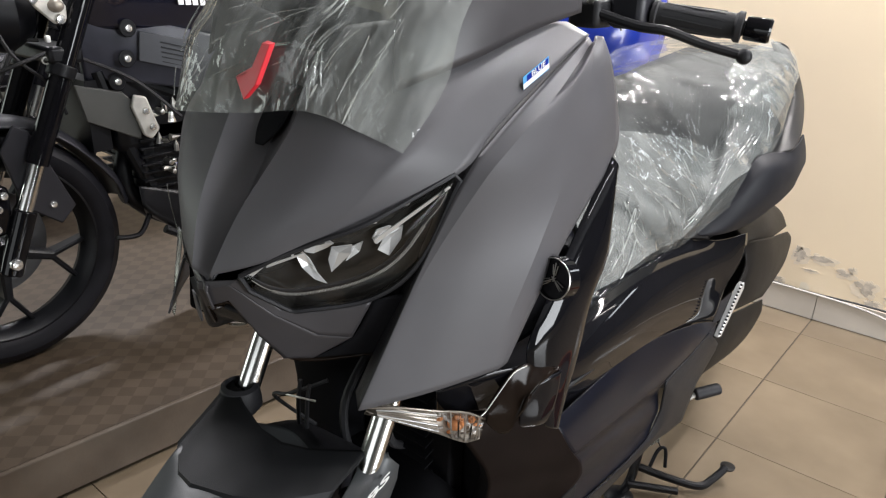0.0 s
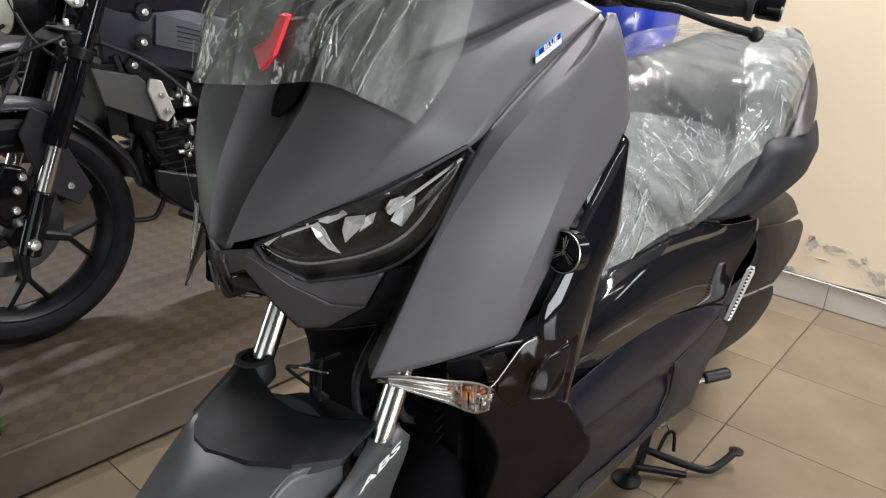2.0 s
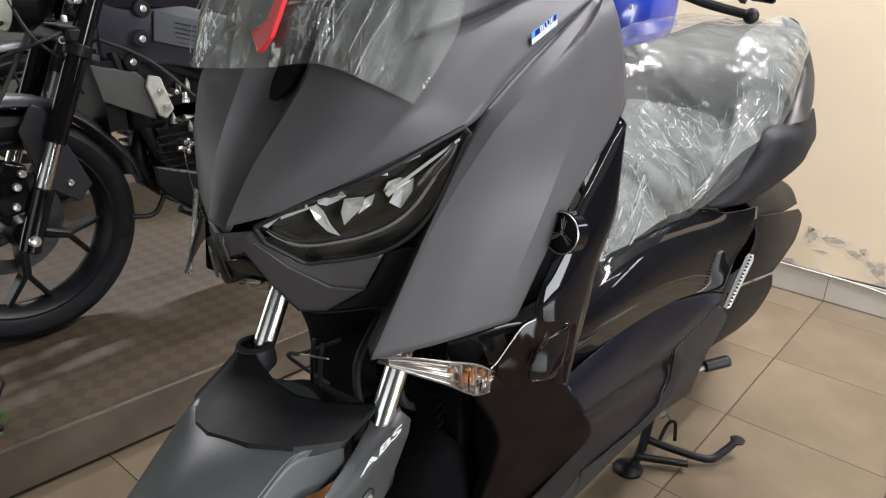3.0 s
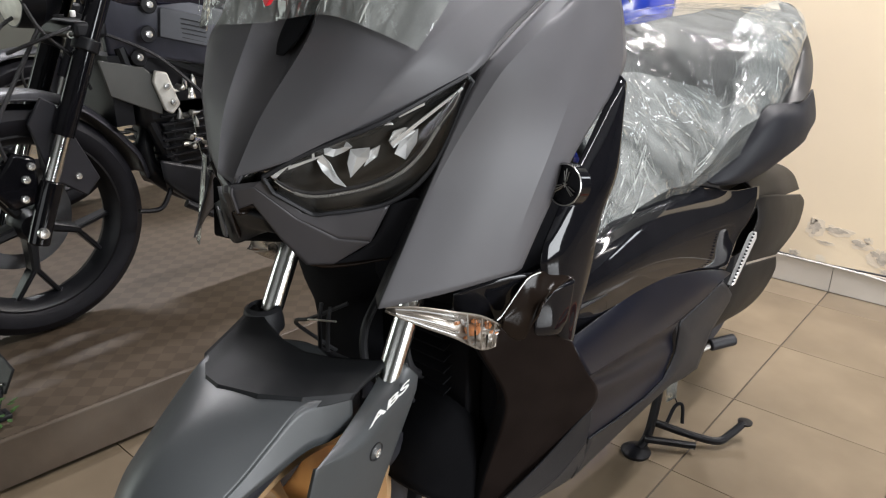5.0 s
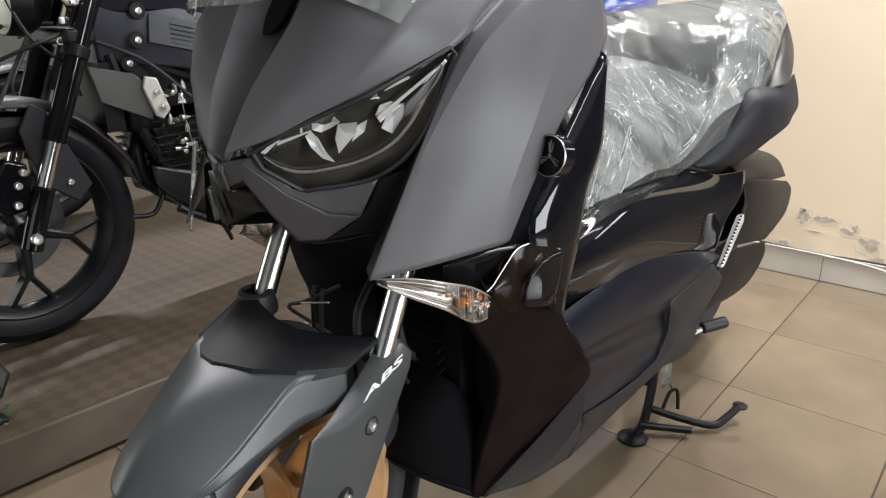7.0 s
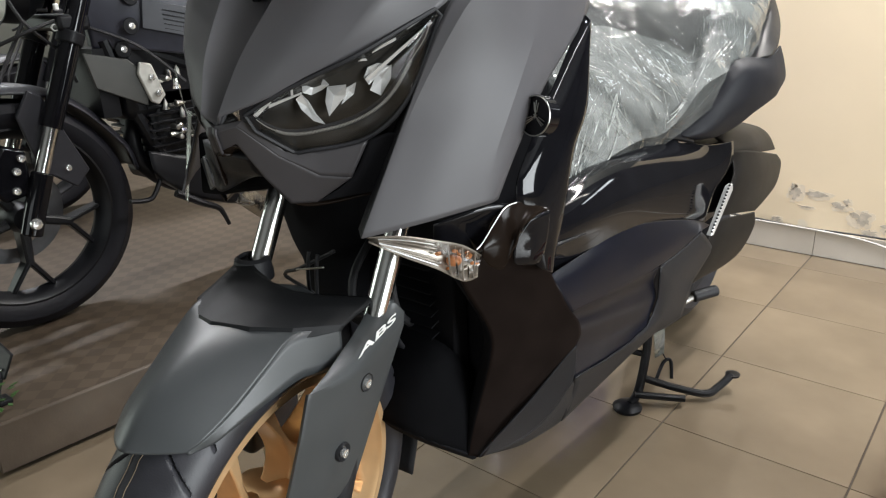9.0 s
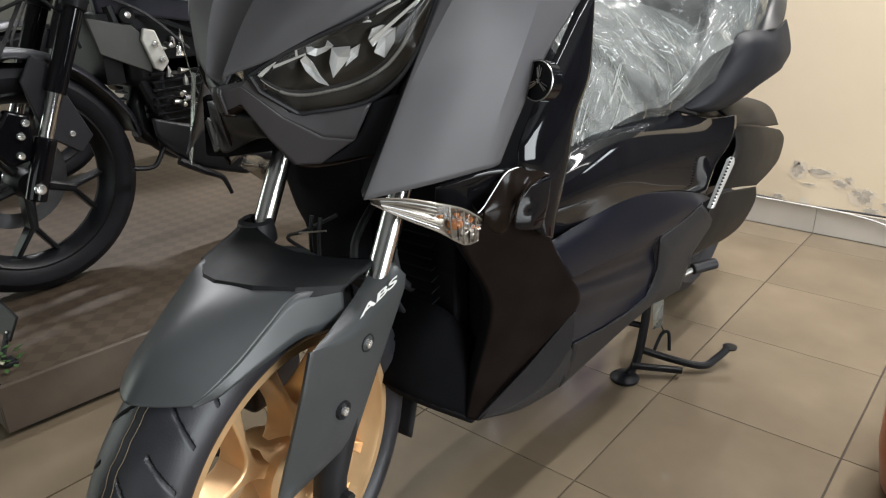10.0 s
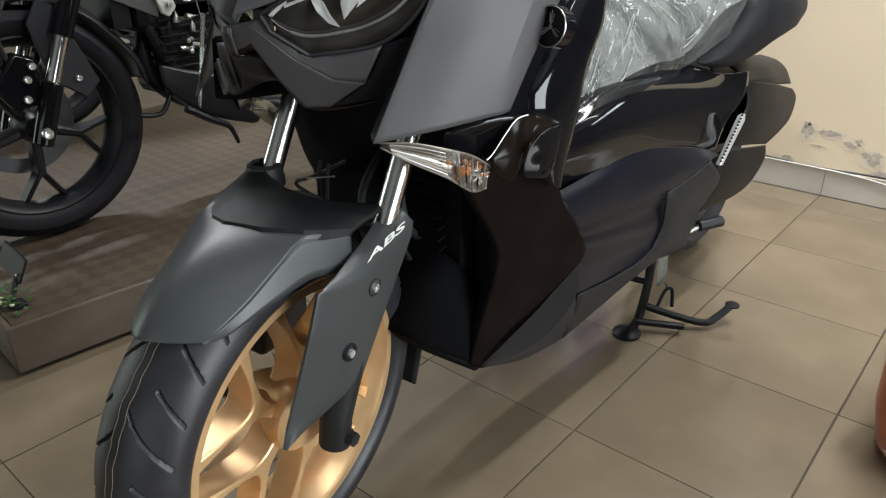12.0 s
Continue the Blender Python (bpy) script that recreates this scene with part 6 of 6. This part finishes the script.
mpart("brake_hose", tube([(0.08, -0.04, 0.48), (0.09, -0.05, 0.56), (0.06, 0.02, 0.66), (0.05, 0.1, 0.78)], 0.005, 8, 20), GRIP)
# radiator with its grey side plate
rad = mpart("radiator", box((-0.13, 0.24, 0.52), (0.07, 0.29, 0.7)), MOTO_DEEP, label="black radiator behind a grey side plate")
mpart("side_plate", prism([(0.06, 0.218, 0.692), (0.08, 0.326, 0.668), (0.09, 0.37, 0.62), (0.085, 0.36, 0.54), (0.065, 0.235, 0.6)], (0.012, -0.004, 0.0)), MOTO_GREY, rad, "matte grey side plate", bevel=0.003)
mount = mpart("engine_mount", prism([(0.098, 0.345, 0.66), (0.1, 0.377, 0.652), (0.106, 0.402, 0.567), (0.102, 0.38, 0.542), (0.095, 0.362, 0.552), (0.092, 0.338, 0.63)], (0.016, -0.004, 0)), CAST, label="cast aluminium engine mount", bevel=0.004)
m_bolt((0.116, 0.366, 0.617), 0.9, mount)
m_bolt((0.12, 0.378, 0.575), 0.9, mount)
# tank, shroud and panels
mpart("fuel_tank", sheet([
    [(0.03, 0.22, 0.81), (0.1, 0.33, 0.82), (0.14, 0.5, 0.8), (0.15, 0.75, 0.76)],
    [(0.03, 0.2, 0.9), (0.13, 0.32, 0.93), (0.185, 0.5, 0.93), (0.19, 0.75, 0.88)],
    [(0.0, 0.25, 1.0), (0.1, 0.35, 1.05), (0.14, 0.55, 1.05), (0.13, 0.8, 0.97)],
    [(-0.05, 0.28, 1.05), (-0.03, 0.38, 1.1), (-0.02, 0.55, 1.1), (-0.02, 0.8, 1.0)]], 24, 18, (0, 0.5, 0.8)), GLOSS_NAVY, label="gloss black fuel tank", thick=0.004)
shroud = mpart("tank_shroud", sheet([
    [(0.05, 0.22, 0.86), (0.1, 0.34, 0.85), (0.15, 0.48, 0.82), (0.17, 0.65, 0.78)],
    [(0.06, 0.24, 0.78), (0.115, 0.36, 0.77), (0.16, 0.48, 0.74), (0.17, 0.65, 0.7)],
    [(0.055, 0.25, 0.7), (0.1, 0.35, 0.69), (0.14, 0.46, 0.67), (0.16, 0.62, 0.64)]], 20, 14, (0, 0.5, 0.8)), MOTO_BLACK, label="black plastic shroud", thick=0.004)
lab = mpart("panel", prism([(0.124, 0.37, 0.818), (0.172, 0.49, 0.79), (0.172, 0.475, 0.715), (0.12, 0.362, 0.745)], (0.008, -0.003, 0)), MOTO_PANEL, shroud, "ribbed grey panel", bevel=0.002)
for i in range(5):
    z = 0.79 - 0.012 * i
    mpart("rib", tube([(0.149, 0.41, z), (0.174, 0.465, z - 0.014)], 0.002, 5), MOTO_DEEP, lab)
for p in ((0.118, 0.345, 0.824), (0.12, 0.332, 0.752), (0.092, 0.314, 0.694)):
    mpart("washer", lathe([(0.0, 0.0), (0.004, 0.022), (0.006, 0.02), (0.006, 0.0)], 20, at=(p[0] - 0.004, p[1], p[2])), MOTO_DEEP, shroud)
    m_bolt(p, 0.9, shroud)
# plain bars in place of the tank lettering
for i in range(6):
    mpart("letter_bar", box((0.0, 0.0, 0.0), (0.0012, 0.015, 0.03)), WHITE, label="white bar of tank lettering").matrix_local = Matrix.Translation((0.184 + 0.002 * (i > 2), 0.45 + 0.02 * i, 0.88 - 0.001 * i)) @ pose(0, 0, 0, 0, -8, 0)
# engine
eng = mpart("engine", box((-0.12, 0.36, 0.31), (0.09, 0.75, 0.6)), MOTO_DEEP, label="black engine block", bevel=0.03)
for i in range(7):
    mpart("fin", box((-0.13, 0.35, 0.4 + 0.022 * i), (0.1, 0.52, 0.406 + 0.022 * i)), MOTO_DEEP, eng, bevel=0.001)
mpart("crankcase_cover", lathe([(0.0, 0.0), (0.0, 0.09), (0.03, 0.085), (0.045, 0.06), (0.048, 0.0)], 30, at=(0.085, 0.58, 0.37)), MOTO_DEEP, eng, bevel=0.002)
rnd = random.Random(5)
for i in range(16):
    p = (0.1 + rnd.uniform(-0.01, 0.03), rnd.uniform(0.37, 0.46), rnd.uniform(0.42, 0.62))
    mpart("fitting", lathe([(0.0, 0.0), (0.0, rnd.uniform(0.006, 0.012)), (rnd.uniform(0.012, 0.03), 0.007), (0.032, 0.0)], 8, rnd.choice("xyz"), p), STEEL if i % 3 else CHROME, eng)
mpart("exhaust_pipe", tube([(0.0, 0.36, 0.5), (0.02, 0.33, 0.43), (0.03, 0.36, 0.35), (0.04, 0.5, 0.27), (0.05, 0.9, 0.2)], 0.024, 12, 30), MOTO_DEEP, label="black exhaust pipe")
mpart("down_tube", tube([(0.06, 0.28, 0.72), (0.07, 0.34, 0.5), (0.08, 0.42, 0.35), (0.08, 0.6, 0.25)], 0.018, 10, 20), MOTO_DEEP)
mpart("belly", sheet([
    [(0.1, 0.33, 0.42), (0.11, 0.46, 0.38), (0.12, 0.62, 0.34)], [(0.11, 0.33, 0.365), (0.12, 0.44, 0.275), (0.13, 0.62, 0.22)],
    [(0.08, 0.35, 0.33), (0.1, 0.46, 0.25), (0.12, 0.6, 0.2)]], 12, 12, (0, 0.5, 0.5)), MOTO_DEEP, thick=0.005)
mpart("side_stand", tube([(0.12, 0.38, 0.29), (0.13, 0.45, 0.245), (0.13, 0.5, 0.218), (0.13, 0.517, 0.195), (0.13, 0.532, 0.156)], 0.012, 8, 16, r_end=0.006), MOTO_DEEP)
mpart("gear_pedal", tube([(0.1, 0.251, 0.292), (0.1, 0.296, 0.284), (0.1, 0.324, 0.293), (0.09, 0.36, 0.34)], 0.007, 8, 14), MOTO_DEEP)
mpart("frame_rail", tube([(0.05, 0.3, 0.74), (0.09, 0.5, 0.64), (0.11, 0.8, 0.58)], 0.02, 10, 16), MOTO_DEEP)
mpart("seat", blob((0, 1.0, 0.8), (0.13, 0.35, 0.06), 12), SEAT)
mr = mpart("rear_wheel", lathe([(-0.05, 0.23), (-0.06, 0.265), (0, 0.3), (0.06, 0.265), (0.05, 0.23), (0, 0.2), (-0.05, 0.23)], 60, at=(0, 1.33, 0.3)), RUBBER, label="black rear tyre")
mpart("swing_arm", tube([(0.09, 0.75, 0.34), (0.09, 1.33, 0.3)], 0.022, 10), MOTO_DEEP)
# cables and headlamp
for pts in ([(0.07, 0.23, 0.76), (0.13, 0.34, 0.7), (0.16, 0.44, 0.6)], [(0.04, 0.02, 0.72), (0.1, 0.1, 0.76), (0.09, 0.2, 0.79)], [(0.03, -0.02, 0.74), (0.02, 0.06, 0.8), (0.05, 0.16, 0.8)],
            [(0.05, 0.05, 0.9), (0.09, 0.08, 0.78), (0.07, 0.16, 0.7), (0.04, 0.2, 0.62)]):
    mpart("cable", tube(pts, 0.0045, 6, 16), GRIP)
lamp = mpart("headlamp", lathe([(-0.05, 0.0), (-0.05, 0.085), (0.0, 0.09), (0.05, 0.06), (0.07, 0.0)], 36, "y", (0, 0.11, 0.86)), MOTO_DEEP, label="round black headlamp")
mpart("lens", lathe([(-0.052, 0.0), (-0.06, 0.05), (-0.05, 0.082)], 36, "y", (0, 0.11, 0.86)), CAST, lamp, "pale domed lens")
mpart("mirror_stem", tube([(0.1, 0.16, 0.9), (0.16, 0.12, 1.0), (0.25, 0.12, 1.1)], 0.006, 8, 10), MOTO_DEEP)

moto.scale = (1.051, 1.051, 1.051)
tagged(moto, group="black motorcycles")
copy_thing(moto, Matrix.Translation((-2.654, 0.136, 0.128)))

# ---- things on the platform and along the wall ----
sign = thing("plate_stand", (-1.183, -0.63, 0.128), "small black plastic plate on a folding stand", "stand")
part("plate", prism([(-0.12, 0.055, 0.06), (0.005, 0.05, 0.045), (0.018, 0.075, 0.105), (-0.12, 0.08, 0.115)], (0.002, 0.006, 0.0)), BLACK, sign, bevel=0.003)
part("leg", tube([(-0.02, 0.06, 0.06), (0.01, 0.03, 0.02), (0.028, 0.035, 0.008)], 0.007, 8, 10), BLACK, sign)
part("foot", box((0.0, 0.02, 0.0), (0.04, 0.05, 0.012)), BLACK, sign, bevel=0.003)
part("screw", blob((-0.008, 0.055, 0.066), (0.004, 0.004, 0.004), 5), CHROME, sign)
LEAF = material("artificial_leaf", (0.05, 0.12, 0.03), 0.5, spread=0.4, scale=40)
PETAL = material("cream_petal", (0.7, 0.66, 0.5), 0.6, spread=0.1)
plant = thing("artificial_flowers", (-1.15, -0.605, 0.128), "small artificial flowers with cream petals and green leaves", "flowers")
rnd = random.Random(2)
for i in range(26):
    a, r, z = rnd.uniform(0, 6.28), rnd.uniform(0.0, 0.045), rnd.uniform(0.006, 0.045)
    c = Vector((math.cos(a) * r - 0.02, math.sin(a) * r * 0.7, z))
    d = Vector((math.cos(a), math.sin(a), rnd.uniform(-0.2, 0.6))).normalized() * rnd.uniform(0.012, 0.022)
    w = Vector((-d.y, d.x, 0)).normalized() * 0.006
    part("leaf", prism([c, c + d * 0.5 + w, c + d, c + d * 0.5 - w], (0, 0, 0.001)), LEAF, plant)
for i in range(9):
    c = (rnd.uniform(-0.06, 0.0), rnd.uniform(-0.03, 0.005), rnd.uniform(0.006, 0.018))
    part("petal", blob(c, (0.008, 0.006, 0.004), 5), PETAL, plant)
# cable along the skirting
CABLE = material("black_cable", (0.02, 0.02, 0.02), 0.5)
PALE = material("white_cable", (0.5, 0.48, 0.44), 0.45)
cx = [(-0.9 + 0.1 * i, 1.745 - 0.004 * math.sin(i * 0.7), 0.107 + 0.004 * math.sin(i * 1.3)) for i in range(14)]
cable = tagged(part("cable", tube(cx, 0.004, 6, 40), CABLE), "thin black cable lying along the skirting top", "cable")
cx = [(-0.35, 1.742, 0.104), (-0.1, 1.74, 0.104), (0.1, 1.738, 0.1), (0.22, 1.735, 0.085), (0.34, 1.73, 0.05), (0.6, 1.725, 0.012), (0.9, 1.72, 0.006)]
tagged(part("cable", tube(cx, 0.0045, 6, 40), PALE), "thin white cable dropping from the skirting to the floor", "cable")
# round orange pot
POT = material("orange_brown_glaze", (0.42, 0.10, 0.03), 0.3, spread=0.25, scale=10, bump=0.1, fine=80)
pot = thing("planter_pot", (0.6, 0.38, 0), "round orange-brown glazed planter pot on the floor", "planter pot")
part("body", lathe([(0.0, 0.0), (0.0, 0.11), (0.02, 0.128), (0.1, 0.143), (0.18, 0.145), (0.25, 0.135), (0.265, 0.141), (0.28, 0.14), (0.28, 0.125), (0.25, 0.12), (0.24, 0.0)], 72, "z"), POT, pot)
part("soil", lathe([(0.245, 0.0), (0.25, 0.12)], 40, "z"), GROUT, pot)
# another scooter by the wall
blue = thing("parked_scooter", (-0.86, 1.3, 0), "deep blue scooter parked against the wall", "motor scooter")
part("front_panel", sheet([
    [(0.16, 0.1, 0.4), (0.2, -0.1, 0.45), (0.1, -0.25, 0.5), (-0.1, -0.25, 0.5)],
    [(0.25, 0.1, 0.75), (0.27, -0.1, 0.78), (0.15, -0.26, 0.8), (-0.1, -0.28, 0.8)],
    [(0.3, 0.1, 1.0), (0.3, -0.08, 1.02), (0.2, -0.2, 1.03), (-0.08, -0.24, 1.03)],
    [(0.27, 0.1, 1.15), (0.25, 0.0, 1.17), (0.15, -0.08, 1.19), (-0.08, -0.1, 1.2)]], 24, 24, (0, 0.15, 0.7)), BLUE, blue, thick=0.01)
part("rear_body", box((-0.14, 0.0, 0.35), (0.14, 0.32, 0.8)), BLUE, blue, bevel=0.05)
part("wheel", lathe([(-0.05, 0.0), (-0.05, 0.2), (-0.03, 0.24), (0.03, 0.24), (0.05, 0.2), (0.05, 0.0)], 40, at=(0, -0.12, 0.24)), RUBBER, blue)
part("badge", box((0.24, -0.16, 1.0), (0.27, -0.155, 1.015)), WHITE, blue)

# ---- floor and skirting tiles ----
S = 0.4
tile_mesh, far_tiles = None, []
for i in range(math.ceil(X0 / S) - 1, math.ceil(X1 / S)):
    for j in range(math.ceil(Y0 / S) - 1, math.ceil(Y1 / S)):
        x0, x1, y0, y1 = max(i * S, X0), min(i * S + S, X1), max(j * S, Y0), min(j * S + S, Y1)
        if x1 - x0 < 0.02 or y1 - y0 < 0.02:
            continue
        if not (-2.5 < x0 < 1.9 and y0 > -2.5):
            far_tiles.append((x0, y0, x1, y1))
            continue
        whole = x1 - x0 > S - 1e-4 and y1 - y0 > S - 1e-4
        if whole and tile_mesh:
            t_ob = new("tile", tile_mesh)
            t_ob.parent = floor
        else:
            g, gy, e2 = 0.0017, 0.0008, 0.0008
            w, d = x1 - x0, y1 - y0
            tb = bmesh.new()
            lo = [tb.verts.new(p) for p in ((g, gy, -0.006), (w - g, gy, -0.006), (w - g, d - gy, -0.006), (g, d - gy, -0.006))]
            mid = [tb.verts.new(p) for p in ((g, gy, -0.001), (w - g, gy, -0.001), (w - g, d - gy, -0.001), (g, d - gy, -0.001))]
            top = [tb.verts.new(p) for p in ((g + e2, gy + e2, 0), (w - g - e2, gy + e2, 0), (w - g - e2, d - gy - e2, 0), (g + e2, d - gy - e2, 0))]
            tb.faces.new(top)
            for a, b in ((lo, mid), (mid, top)):
                for k in range(4):
                    tb.faces.new((a[k], a[(k + 1) % 4], b[(k + 1) % 4], b[k]))
            t_ob = part("tile", tb, TILE, floor, smooth=0)
            if whole:
                tile_mesh = t_ob.data
        t_ob.location = (x0, y0, 0)
ft = bmesh.new()
for x0, y0, x1, y1 in far_tiles:
    ft.faces.new([ft.verts.new(p) for p in ((x0 + 0.002, y0 + 0.002, 0), (x1 - 0.002, y0 + 0.002, 0), (x1 - 0.002, y1 - 0.002, 0), (x0 + 0.002, y1 - 0.002, 0))])
tagged(part("tile_field", ft, TILE, floor, smooth=0), kind="stuff")
skirting = tagged(part("skirting", box((X0, Y1 - 0.004, 0), (0.319, Y1, 0.098)), GROUT), "pale glazed skirting tiles along the wall", "skirting", kind="structure")
sk_mesh = None
for i in range(math.ceil(X0 / S), 0):
    if sk_mesh:
        s_ob = new("skirting_tile", sk_mesh)
        s_ob.parent = skirting
    else:
        s_ob = part("skirting_tile", box((0.001, -0.012, 0.002), (S - 0.001, -0.004, 0.1)), SKIRT, skirting, smooth=0)
        sk_mesh = s_ob.data
    s_ob.location = (i * S, Y1, 0)
end_tile = part("skirting_tile", box((0.001, -0.012, 0.002), (0.318, -0.004, 0.1)), SKIRT, skirting, smooth=0)
end_tile.location = (0, Y1, 0)
